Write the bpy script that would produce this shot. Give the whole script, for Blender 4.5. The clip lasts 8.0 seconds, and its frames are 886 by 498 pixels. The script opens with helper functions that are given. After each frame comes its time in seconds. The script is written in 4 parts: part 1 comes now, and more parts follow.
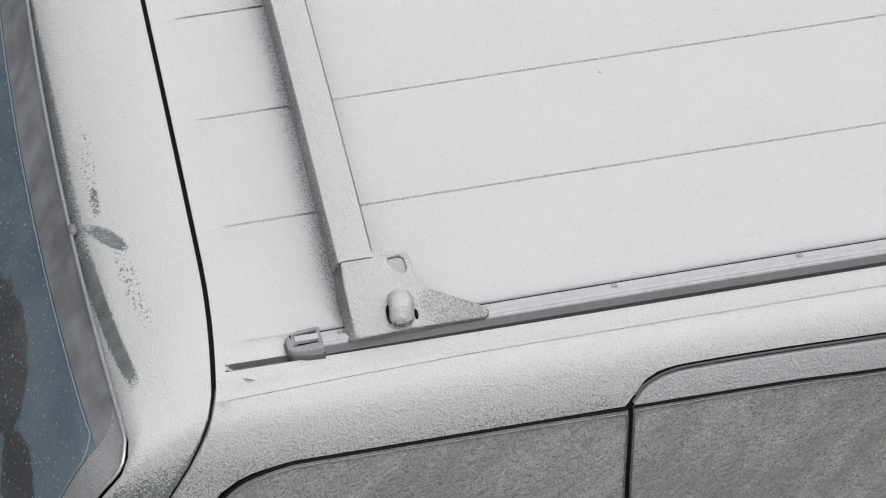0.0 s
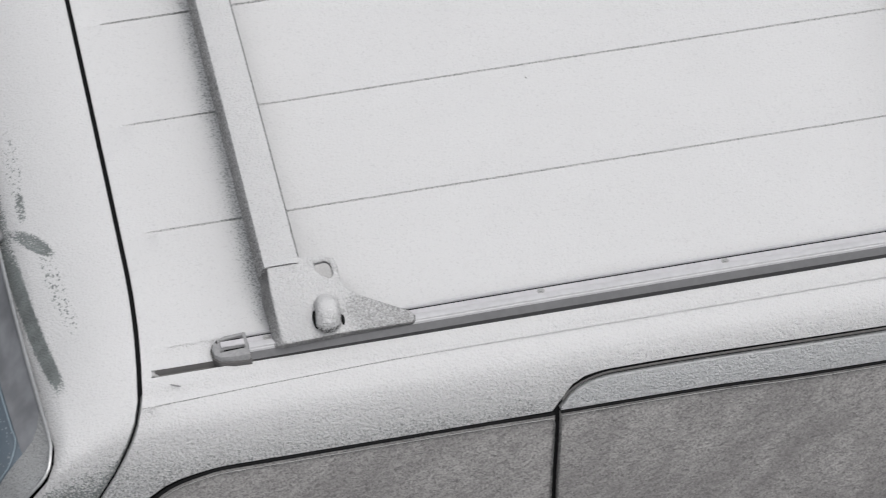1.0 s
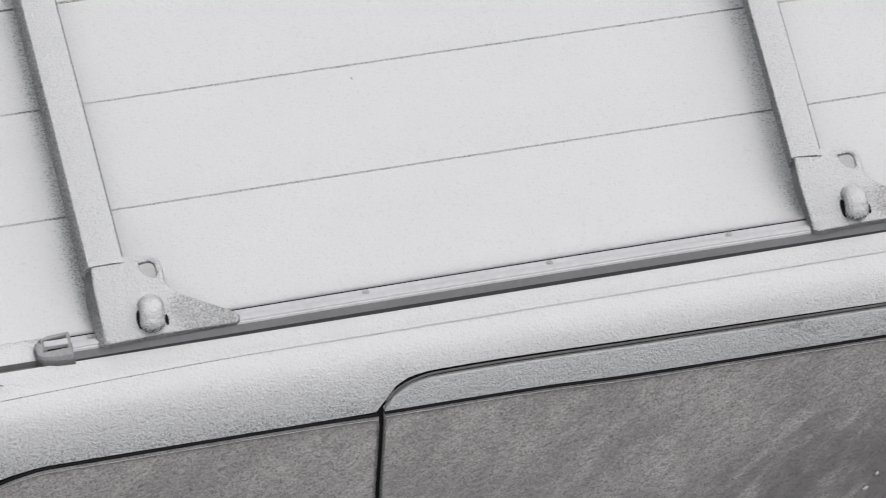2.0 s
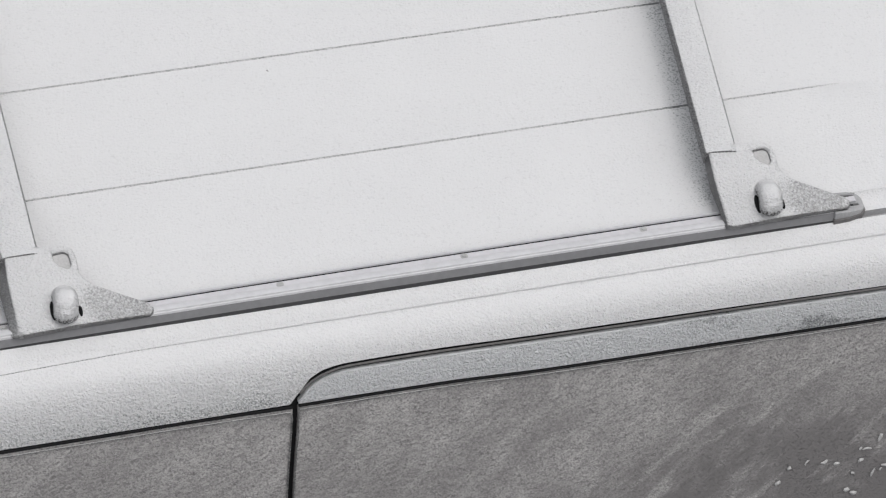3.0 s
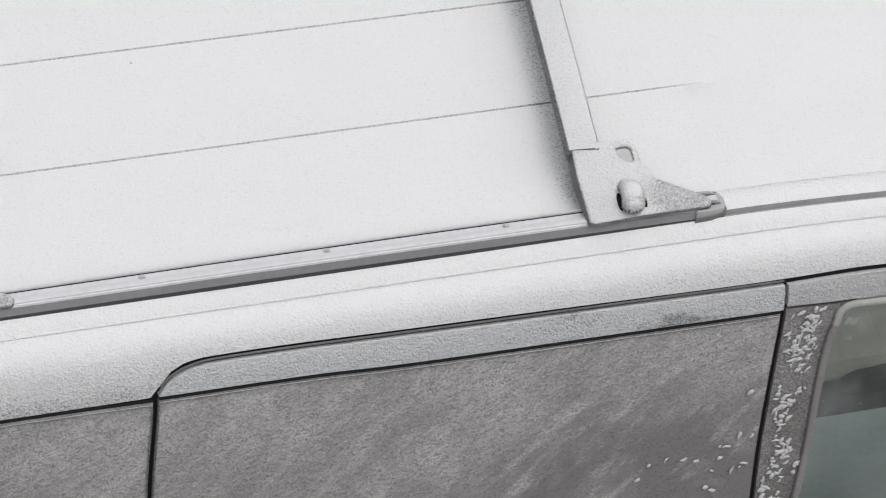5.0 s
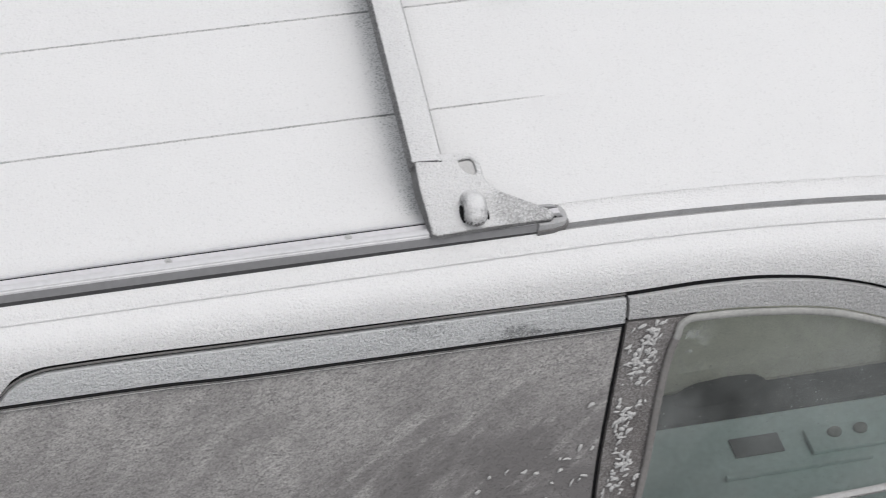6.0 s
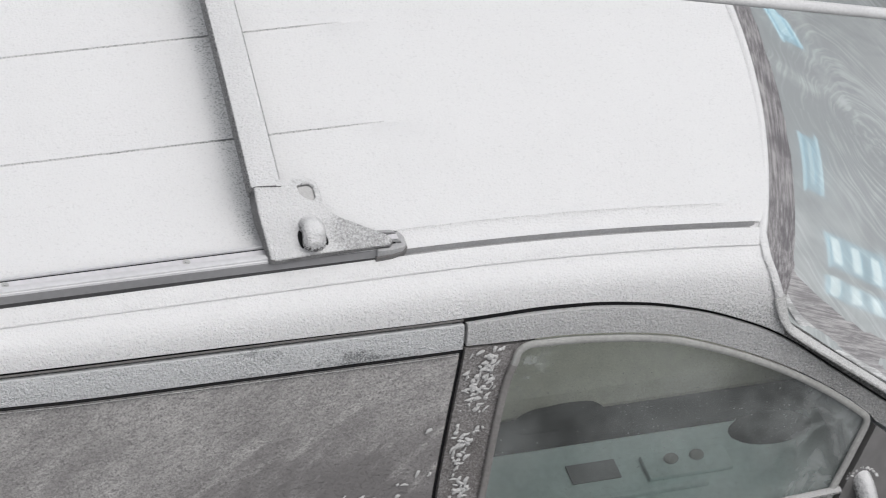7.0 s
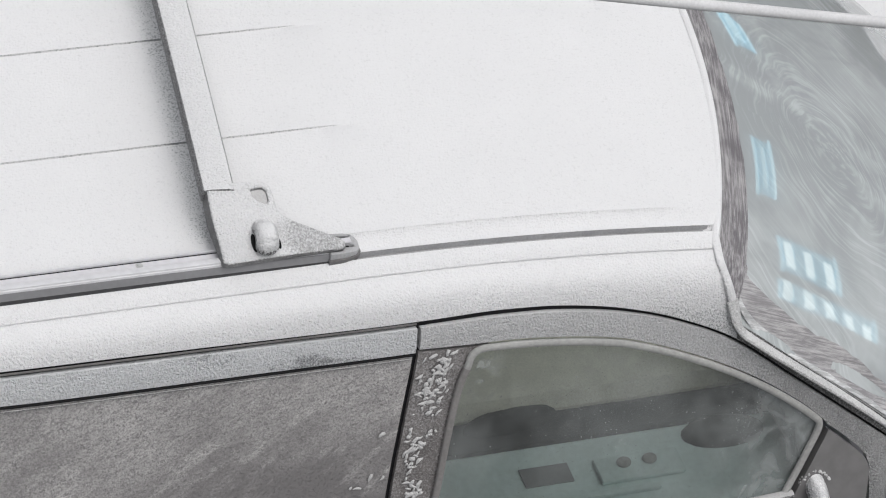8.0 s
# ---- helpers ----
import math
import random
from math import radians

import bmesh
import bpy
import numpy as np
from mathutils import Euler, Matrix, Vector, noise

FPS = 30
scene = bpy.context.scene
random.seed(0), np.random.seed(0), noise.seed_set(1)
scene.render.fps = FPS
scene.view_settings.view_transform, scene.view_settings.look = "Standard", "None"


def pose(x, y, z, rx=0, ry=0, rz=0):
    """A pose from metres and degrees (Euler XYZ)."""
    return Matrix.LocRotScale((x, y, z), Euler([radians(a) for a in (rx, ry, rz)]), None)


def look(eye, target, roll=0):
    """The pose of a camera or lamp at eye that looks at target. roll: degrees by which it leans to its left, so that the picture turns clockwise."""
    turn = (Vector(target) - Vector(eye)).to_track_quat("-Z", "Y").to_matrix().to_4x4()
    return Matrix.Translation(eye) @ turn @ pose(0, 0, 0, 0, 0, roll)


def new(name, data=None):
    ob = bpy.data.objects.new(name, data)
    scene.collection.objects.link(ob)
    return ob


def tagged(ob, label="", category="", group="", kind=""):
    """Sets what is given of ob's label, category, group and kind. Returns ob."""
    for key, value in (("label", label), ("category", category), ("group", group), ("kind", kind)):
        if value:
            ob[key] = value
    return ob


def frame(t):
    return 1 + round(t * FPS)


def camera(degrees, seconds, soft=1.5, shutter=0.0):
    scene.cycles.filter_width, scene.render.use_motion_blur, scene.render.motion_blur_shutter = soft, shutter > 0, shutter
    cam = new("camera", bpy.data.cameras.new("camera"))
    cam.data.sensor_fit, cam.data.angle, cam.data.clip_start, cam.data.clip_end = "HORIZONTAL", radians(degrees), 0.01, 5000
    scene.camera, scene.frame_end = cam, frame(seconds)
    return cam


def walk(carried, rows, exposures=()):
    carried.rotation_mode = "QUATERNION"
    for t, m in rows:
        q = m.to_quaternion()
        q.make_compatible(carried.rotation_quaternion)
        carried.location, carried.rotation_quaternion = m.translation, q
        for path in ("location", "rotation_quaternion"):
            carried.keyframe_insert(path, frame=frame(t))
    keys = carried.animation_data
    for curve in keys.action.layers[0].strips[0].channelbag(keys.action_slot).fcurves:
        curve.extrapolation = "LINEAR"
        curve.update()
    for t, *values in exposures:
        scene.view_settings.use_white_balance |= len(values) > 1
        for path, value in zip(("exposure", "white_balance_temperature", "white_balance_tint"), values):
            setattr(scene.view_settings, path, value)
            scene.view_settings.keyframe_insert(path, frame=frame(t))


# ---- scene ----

# ---------------------------------------------------------------- camera
cam = camera(14.0, 8.0, soft=1.1, shutter=0.3)
EYE = (-1.2737, -3.5441, 5.7886)
TURNS = [
    (0.0, 42.933, 0.686, -11.675),
    (0.3, 42.948, 0.626, -11.867),
    (0.5, 42.987, 0.610, -11.967),
    (0.8, 42.999, 0.215, -12.259),
    (1.0, 43.013, -0.111, -12.533),
    (1.2, 43.013, -0.645, -12.892),
    (1.5, 43.027, -1.558, -13.603),
    (1.8, 43.019, -1.895, -13.851),
    (2.0, 43.064, -2.352, -14.205),
    (2.2, 43.105, -2.572, -14.361),
    (3.3, 42.893, -3.923, -14.996),
    (3.5, 42.836, -4.038, -15.035),
    (3.8, 42.813, -4.059, -15.116),
    (4.0, 42.833, -4.215, -15.254),
    (4.2, 42.857, -4.518, -15.341),
    (5.3, 43.039, -6.244, -16.230),
    (5.5, 43.087, -6.828, -16.519),
    (5.7, 43.218, -7.323, -16.994),
    (6.0, 43.347, -7.689, -17.355),
    (6.2, 43.590, -8.183, -17.868),
    (6.5, 43.814, -8.726, -18.414),
    (6.8, 43.939, -9.369, -18.717),
    (7.0, 43.991, -9.770, -18.906),
    (7.2, 44.039, -10.002, -19.102),
    (7.5, 44.067, -10.208, -19.238),
    (8.0, 44.137, -10.331, -19.403),
]
walk(cam, [(t, pose(*EYE, rx, ry, rz)) for t, rx, ry, rz in TURNS],
     exposures=[(0.0, -0.13), (1.5, -0.13), (2.0, -0.10), (3.3, -0.07), (4.2, 0.0), (5.5, 0.03), (8.0, 0.06)])

# ---------------------------------------------------------------- sky and sun
SUN_ELEV, SUN_TURN = 68.0, 135.0
world = bpy.data.worlds.new("overcast_sky")
scene.world = world
world.use_nodes = True
wn, wl = world.node_tree.nodes, world.node_tree.links
sky = wn.new("ShaderNodeTexSky")
sky.sky_type, sky.sun_disc = "NISHITA", False
sky.sun_elevation, sky.sun_rotation = radians(SUN_ELEV), radians(SUN_TURN)
sky.dust_density, sky.air_density = 4.0, 1.0
grey = wn.new("ShaderNodeHueSaturation")
grey.inputs["Saturation"].default_value = 0.22
wl.new(sky.outputs[0], grey.inputs["Color"])
wl.new(grey.outputs[0], wn["Background"].inputs["Color"])
wn["Background"].inputs["Strength"].default_value = 0.113
sun = new("sun", bpy.data.lights.new("sun", "SUN"))
sun.data.energy, sun.data.angle, sun.data.color = 1.14, radians(110), (1.0, 0.985, 0.96)
a, e = radians(SUN_TURN), radians(SUN_ELEV)
sun.matrix_world = look((0, 0, 9), (-9 * math.sin(a) * math.cos(e), -9 * math.cos(a) * math.cos(e), 9 - 9 * math.sin(e)))


# ---------------------------------------------------------------- materials
class Nodes:
    """A small helper round one material's node tree."""

    def __init__(self, name):
        self.mat = bpy.data.materials.new(name)
        self.mat.use_nodes = True
        self.n, self.l = self.mat.node_tree.nodes, self.mat.node_tree.links
        self.bsdf = self.n["Principled BSDF"]
        self.co = self.n.new("ShaderNodeTexCoord").outputs["Object"]

    def put(self, value, socket):
        if isinstance(value, bpy.types.NodeSocket):
            self.l.new(value, socket)
        else:
            socket.default_value = value

    def math(self, op, a, b=0.0, c=0.0, clamp=False):
        m = self.n.new("ShaderNodeMath")
        m.operation, m.use_clamp = op, clamp
        for v, s in zip((a, b, c), m.inputs):
            self.put(v, s)
        return m.outputs[0]

    def ramp(self, v, lo, hi, a=0.0, b=1.0):
        m = self.n.new("ShaderNodeMapRange")
        m.interpolation_type = "SMOOTHSTEP"
        for x, s in zip((v, lo, hi, a, b), m.inputs):
            self.put(x, s)
        return m.outputs[0]

    def noise(self, scale, detail=2.0, rough=0.5, stretch=None, turn=None, distort=0.0):
        co = self.co
        if stretch or turn:
            mp = self.n.new("ShaderNodeMapping")
            mp.vector_type = "TEXTURE"
            mp.inputs["Scale"].default_value = [1 / v for v in (stretch or (1, 1, 1))]
            mp.inputs["Rotation"].default_value = [radians(v) for v in (turn or (0, 0, 0))]
            self.l.new(co, mp.inputs[0])
            co = mp.outputs[0]
        t = self.n.new("ShaderNodeTexNoise")
        self.l.new(co, t.inputs["Vector"])
        t.inputs["Scale"].default_value, t.inputs["Detail"].default_value = scale, detail
        t.inputs["Roughness"].default_value, t.inputs["Distortion"].default_value = rough, distort
        return t.outputs["Fac"]

    def mix(self, fac, a, b):
        m = self.n.new("ShaderNodeMix")
        m.data_type = "RGBA"
        self.put(fac, m.inputs[0])
        for v, s in ((a, m.inputs[6]), (b, m.inputs[7])):
            self.put(v if isinstance(v, bpy.types.NodeSocket) else (*v, 1.0), s)
        return m.outputs[2]

    def axis(self):
        s = self.n.new("ShaderNodeSeparateXYZ")
        self.l.new(self.co, s.inputs[0])
        return s.outputs

    def up(self):
        g, s = self.n.new("ShaderNodeNewGeometry"), self.n.new("ShaderNodeSeparateXYZ")
        self.l.new(g.outputs["Normal"], s.inputs[0])
        return s.outputs[2]

    def bump(self, height, strength, distance):
        b = self.n.new("ShaderNodeBump")
        b.inputs["Strength"].default_value, b.inputs["Distance"].default_value = strength, distance
        self.put(height, b.inputs["Height"])
        self.l.new(b.outputs[0], self.bsdf.inputs["Normal"])

    def set(self, **values):
        names = {"color": "Base Color", "rough": "Roughness", "metal": "Metallic", "spec": "Specular IOR Level", "coat": "Coat Weight"}
        for k, v in values.items():
            self.put((*v, 1.0) if isinstance(v, tuple) else v, self.bsdf.inputs[names[k]])
        return self.mat


FROST, PAINT = (0.80, 0.80, 0.81), (0.33, 0.345, 0.35)


def frosted(name, under=PAINT, least=0.58, most=1.25, steep=0.15, flat=0.75, spare=None, relief=0.0030, frost=FROST, soft=0.26, patchy=0.35, pitted=0.72):
    """Painted or plastic surface under a crust of fine frost: thick where it lies flat, thin and speckled where it is steep."""
    k = Nodes(name)
    cover = k.ramp(k.up(), steep, flat, least, most)
    patch = k.noise(9.0, 3.0)
    cover = k.math("ADD", cover, k.math("MULTIPLY", k.math("SUBTRACT", patch, 0.5), patchy))
    if spare:
        cover = k.math("SUBTRACT", cover, spare(k))
    grain = k.noise(330.0, 3.0, 0.66)
    fine = k.noise(800.0, 2.0)
    edge = k.ramp(k.math("SUBTRACT", cover, k.ramp(grain, 0.25, 0.75)), -soft, soft)
    pits = k.ramp(k.noise(210.0, 2.0, 0.7), 0.55, 0.72)
    slope = k.ramp(k.up(), 0.60, 0.95, pitted, min(0.25, pitted))
    tone = k.math("ADD", k.math("MULTIPLY", pits, slope), k.math("MULTIPLY", patch, 0.10))
    tone = k.math("ADD", tone, k.math("MULTIPLY", k.ramp(fine, 0.35, 0.7), 0.08))
    rime = k.mix(tone, frost, tuple(c * 0.62 for c in frost))
    base = k.mix(k.ramp(k.noise(40.0, 3.0), 0.3, 0.7), under, tuple(c * 0.75 for c in under))
    colour = k.mix(edge, base, rime)
    lumps = k.ramp(k.noise(240.0, 2.0, 0.6), 0.35, 0.8)
    rougher = k.ramp(k.up(), 0.6, 1.0, 1.5, 0.34)
    crust = k.math("ADD", k.math("MULTIPLY", lumps, 0.6), k.math("ADD", k.math("MULTIPLY", grain, 0.8), k.math("MULTIPLY", fine, 0.5)))
    k.bump(k.math("MULTIPLY", crust, rougher), 1.0, relief)
    return k.set(color=colour, rough=k.ramp(edge, 0, 1, 0.42, 0.9), spec=0.35)


def blob(k, x, y, rx, ry, turn=0.0):
    """1 inside an ellipse on the plan, fading to 0 at its rim."""
    ax = k.axis()
    c, s = math.cos(radians(turn)), math.sin(radians(turn))
    dx, dy = k.math("SUBTRACT", ax[0], x), k.math("SUBTRACT", ax[1], y)
    u = k.math("ADD", k.math("MULTIPLY", dx, c / rx), k.math("MULTIPLY", dy, s / rx))
    v = k.math("ADD", k.math("MULTIPLY", dx, -s / ry), k.math("MULTIPLY", dy, c / ry))
    return k.ramp(k.math("SQRT", k.math("ADD", k.math("MULTIPLY", u, u), k.math("MULTIPLY", v, v))), 0.45, 1.0, 1.0, 0.0)


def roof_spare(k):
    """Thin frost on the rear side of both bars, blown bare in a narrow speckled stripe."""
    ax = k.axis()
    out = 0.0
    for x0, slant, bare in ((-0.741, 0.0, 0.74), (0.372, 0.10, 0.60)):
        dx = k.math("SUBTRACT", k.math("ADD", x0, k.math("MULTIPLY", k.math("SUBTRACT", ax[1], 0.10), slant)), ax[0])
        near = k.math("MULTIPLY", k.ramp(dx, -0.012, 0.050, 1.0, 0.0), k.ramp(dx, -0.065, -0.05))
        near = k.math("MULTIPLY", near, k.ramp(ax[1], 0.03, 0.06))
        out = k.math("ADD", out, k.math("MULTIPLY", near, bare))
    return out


def hatch_spare(k):
    """Bare marks on the tailgate: a long streak along the glass and two smaller smears."""
    ax = k.axis()
    low = k.math("MAXIMUM", k.math("SUBTRACT", 0.40, ax[1]), 0.0)
    high = k.math("MAXIMUM", k.math("SUBTRACT", ax[1], 0.40), 0.0)
    line = k.math("SUBTRACT", k.math("MULTIPLY", k.math("MULTIPLY", low, low), 0.26), k.math("MULTIPLY", high, 0.03))
    off = k.math("ABSOLUTE", k.math("SUBTRACT", k.math("ADD", ax[0], 1.099), line))
    a = k.math("MULTIPLY", k.math("MULTIPLY", k.ramp(off, 0.004, 0.016, 1.0, 0.0), k.math("MULTIPLY", k.ramp(ax[1], -0.03, 0.06), k.ramp(ax[1], 0.22, 0.34, 1.0, 0.42))), 1.7)
    b = k.math("MULTIPLY", blob(k, -1.058, 0.303, 0.070, 0.017, -57), 1.15)
    c = k.math("MULTIPLY", blob(k, -1.067, 0.385, 0.011, 0.050), 0.90)
    trail = k.math("ADD", blob(k, -1.035, 0.185, 0.020, 0.13, 8), k.math("MULTIPLY", blob(k, -1.067, 0.47, 0.018, 0.12), 0.8), clamp=True)
    d = k.math("MULTIPLY", k.math("MULTIPLY", trail, k.ramp(k.noise(150.0, 3.0, 0.7), 0.51, 0.60)), 1.2)
    e2 = k.math("MULTIPLY", k.math("MULTIPLY", k.ramp(ax[0], -1.112, -1.088, 1.0, 0.0), k.ramp(ax[1], 0.15, 0.35)), 0.72)
    a = k.math("ADD", a, k.math("MULTIPLY", blob(k, -1.075, -0.13, 0.13, 0.13), 0.16))
    return k.math("ADD", k.math("ADD", k.math("ADD", a, b), k.math("ADD", c, d)), e2)


def dusty_glass(name):
    """Dark tinted glass under a dull grey film of frost with thin clouds, speckle and wiped streaks."""
    k = Nodes(name)
    grain = k.noise(310.0, 3.0, 0.68)
    dash = k.noise(150.0, 2.0, 0.6, (0.45, 1.0, 1.4), (0, -15, 0))
    cloud = k.noise(5.0, 4.0, 0.6)
    streak = k.noise(11.0, 3.0, 0.6, (0.35, 1.0, 1.6), (0, -42, 0))
    film = k.math("ADD", k.math("MULTIPLY", cloud, 0.45), k.math("MULTIPLY", streak, 0.35))
    film = k.ramp(film, 0.30, 0.52, 0.36, 1.0)
    ax = k.axis()
    front = k.math("MULTIPLY", k.ramp(ax[0], -0.05, 0.35), k.ramp(ax[2], 1.30, 1.58, 1.0, 0.0))
    rag = k.ramp(k.noise(7.0, 3.0, 0.6), 0.30, 0.62, 0.3, 1.1)
    film = k.math("SUBTRACT", film, k.math("MULTIPLY", k.math("MULTIPLY", front, rag), 0.95))
    wipe = k.ramp(k.noise(34.0, 4.0, 0.62, (0.14, 1.0, 1.0), (0, -38, 0), 0.4), 0.50, 0.72)
    film = k.math("ADD", film, k.math("MULTIPLY", k.math("MULTIPLY", wipe, k.ramp(ax[0], -0.25, 0.30, 0.10, 1.0)), 0.62))
    film = k.math("ADD", film, k.ramp(ax[2], 1.44, 1.62, 0.0, 0.32))
    film = k.math("MAXIMUM", k.math("MINIMUM", film, 1.1), 0.04)
    fine = k.ramp(k.math("ADD", k.math("MULTIPLY", grain, 0.7), k.math("MULTIPLY", dash, 0.3)), 0.30, 0.68)
    speck = k.ramp(k.noise(230.0, 2.0, 0.75), 0.57, 0.67)
    pit = k.ramp(k.noise(210.0, 2.0, 0.7), 0.57, 0.67)
    colour = k.mix(k.math("MULTIPLY", film, fine), (0.195, 0.187, 0.188), (0.555, 0.541, 0.535))
    colour = k.mix(k.math("MULTIPLY", k.math("MULTIPLY", speck, film), 0.55), colour, (0.66, 0.65, 0.64))
    colour = k.mix(k.math("MULTIPLY", pit, 0.30), colour, (0.15, 0.146, 0.148))
    k.bump(k.math("ADD", k.math("MULTIPLY", speck, 0.8), k.math("SUBTRACT", grain, k.math("MULTIPLY", pit, 0.6))), 0.8, 0.0017)
    return k.set(color=colour, rough=0.75, spec=0.3)


def layered(k, film, tint, dirt, rough):
    """A thin pane: tinted and see-through, dull where the film lies, glossy by Fresnel."""
    k.n.remove(k.bsdf)
    clear, dull, shine = (k.n.new("ShaderNodeBsdf" + s) for s in ("Transparent", "Diffuse", "Glossy"))
    clear.inputs[0].default_value, dull.inputs[0].default_value = (*tint, 1), (*dirt, 1)
    shine.inputs["Roughness"].default_value = rough
    a, b = k.n.new("ShaderNodeMixShader"), k.n.new("ShaderNodeMixShader")
    k.put(film, a.inputs[0])
    k.l.new(clear.outputs[0], a.inputs[1])
    k.l.new(dull.outputs[0], a.inputs[2])
    fr = k.n.new("ShaderNodeFresnel")
    fr.inputs[0].default_value = 1.6
    k.l.new(fr.outputs[0], b.inputs[0])
    k.l.new(a.outputs[0], b.inputs[1])
    k.l.new(shine.outputs[0], b.inputs[2])
    k.l.new(b.outputs[0], k.n["Material Output"].inputs["Surface"])
    return k.mat


def wiped_glass(name):
    """Windscreen: glossy grey-blue glass with arcs of frost left by wiping."""
    k = Nodes(name)
    ax = k.axis()
    dx, dy = k.math("SUBTRACT", ax[0], 1.66), k.math("SUBTRACT", ax[1], 0.30)
    r = k.math("SQRT", k.math("ADD", k.math("MULTIPLY", k.math("MULTIPLY", dx, dx), 1.6), k.math("MULTIPLY", dy, dy)))
    warp = k.noise(5.0, 2.0)
    r = k.math("ADD", r, k.math("MULTIPLY", warp, 0.16))
    line = k.n.new("ShaderNodeTexNoise")
    line.noise_dimensions = "2D"
    comb = k.n.new("ShaderNodeCombineXYZ")
    k.l.new(k.math("MULTIPLY", r, 95.0), comb.inputs[0])
    k.l.new(k.math("MULTIPLY", k.math("ARCTAN2", dy, dx), 1.6), comb.inputs[1])
    k.l.new(comb.outputs[0], line.inputs["Vector"])
    line.inputs["Scale"].default_value, line.inputs["Detail"].default_value = 1.0, 7.0
    arcs = k.math("MULTIPLY", k.ramp(line.outputs["Fac"], 0.40, 0.74), k.ramp(r, 0.05, 0.12, 0.3, 1.0))
    where = k.math("MAXIMUM", k.ramp(k.noise(5.0, 3.0), 0.44, 0.64, 0.0, 0.7), k.ramp(r, 0.20, 0.50, 1.0, 0.0))
    film = k.math("ADD", k.math("MULTIPLY", arcs, k.ramp(where, 0, 1, 0.06, 0.34)), k.ramp(k.noise(3.4, 4.0, 0.6, None, None, 0.6), 0.35, 0.68, 0.0, 0.50), clamp=True)
    film = k.ramp(film, 0.0, 1.0, 0.44, 0.78)
    return layered(k, film, (0.62, 0.68, 0.69), (0.76, 0.80, 0.81), 0.004)


def scraped(name, dark=(0.15, 0.14, 0.15), light=(0.46, 0.445, 0.45), stretch=(1.0, 0.045, 1.0), turn=(0, 0, -18)):
    """Dark border of the screen with frost scraped along it in thin strokes."""
    k = Nodes(name)
    stroke = k.noise(260.0, 5.0, 0.65, stretch, turn, 0.3)
    loose = k.noise(14.0, 3.0, 0.6)
    film = k.ramp(k.math("ADD", k.math("MULTIPLY", stroke, 0.65), k.math("MULTIPLY", loose, 0.35)), 0.40, 0.66)
    k.bump(stroke, 0.4, 0.002)
    return k.set(color=k.mix(film, dark, light), rough=0.6, spec=0.4)


def rear_glass_mat():
    k = Nodes("rear_glass")
    drops = k.ramp(k.noise(190.0, 1.0), 0.665, 0.73)
    haze = k.ramp(k.noise(6.0, 3.0), 0.35, 0.75, 0.02, 0.16)
    film = k.math("ADD", k.math("MULTIPLY", drops, 0.6), haze, clamp=True)
    rag = k.math("MULTIPLY", k.math("SUBTRACT", k.noise(16.0, 4.0, 0.65), 0.5), 1.6)
    # Dark patches paint reflected trees into the glass colour.
    bare = k.math("MAXIMUM", blob(k, -1.245, 0.31, 0.055, 0.24), blob(k, -1.255, 0.04, 0.035, 0.17))
    bare = k.ramp(k.math("ADD", bare, rag), 0.35, 0.60)
    # The blue base colour stands in for reflected sky.
    base = k.mix(bare, (0.175, 0.222, 0.272), (0.075, 0.078, 0.085))
    k.bump(drops, 0.3, 0.001)
    return k.set(color=k.mix(film, base, (0.55, 0.61, 0.66)), rough=k.ramp(film, 0, 0.5, 0.06, 0.5), spec=0.7, coat=0.5)


def clear_glass(name, tint=(0.72, 0.75, 0.72), dust=0.17):
    """Side glass: tinted, see-through, with a thin dull film and specks."""
    k = Nodes(name)
    film = k.ramp(k.noise(5.0, 4.0, 0.6), 0.35, 0.75, dust * 0.45, dust * 1.9)
    specks = k.math("MULTIPLY", k.ramp(k.noise(260.0, 2.0), 0.66, 0.76), 0.25)
    ax = k.axis()
    corner = k.math("MULTIPLY", k.ramp(ax[0], 1.14, 1.36), k.ramp(k.noise(14.0, 3.0, 0.6, None, None, 0.8), 0.36, 0.66, 0.05, 0.30))
    patch = k.math("MULTIPLY", k.ramp(ax[0], 0.80, 0.86, 1.0, 0.0), k.ramp(k.noise(30.0, 3.0, 0.6), 0.50, 0.62, 0.0, 0.30))
    film = k.math("ADD", film, k.math("ADD", corner, k.math("MULTIPLY", patch, k.ramp(ax[2], 1.50, 1.58))))
    return layered(k, k.math("ADD", film, specks, clamp=True), tint, (0.52, 0.55, 0.55), 0.03)


def plain(name, colour, rough=0.6, metal=0.0, scale=60.0, vary=0.25, relief=0.0, spec=0.5):
    k = Nodes(name)
    n1 = k.math("ADD", k.math("MULTIPLY", k.noise(scale, 3.0), 0.6), k.math("MULTIPLY", k.noise(scale * 0.12, 2.0), 0.4))
    if relief:
        k.bump(k.noise(scale * 2, 3.0), 0.5, relief)
    return k.set(color=k.mix(k.ramp(n1, 0.3, 0.7), colour, tuple(c * (1 - vary) for c in colour)), rough=rough, metal=metal, spec=spec)


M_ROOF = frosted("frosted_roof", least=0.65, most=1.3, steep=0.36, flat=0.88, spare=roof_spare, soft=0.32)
M_HATCH = frosted("frosted_tailgate", least=0.46, most=1.35, steep=0.30, flat=0.80, under=(0.27, 0.295, 0.295), spare=hatch_spare)
def band_spare(k):
    """The door's top rail is barer and patchy towards the front."""
    loose = k.ramp(k.noise(22.0, 3.0, 0.6, (0.4, 1.0, 1.0)), 0.40, 0.62)
    return k.math("MULTIPLY", k.math("MULTIPLY", loose, k.ramp(k.axis()[0], 0.22, 0.36)), 0.62)


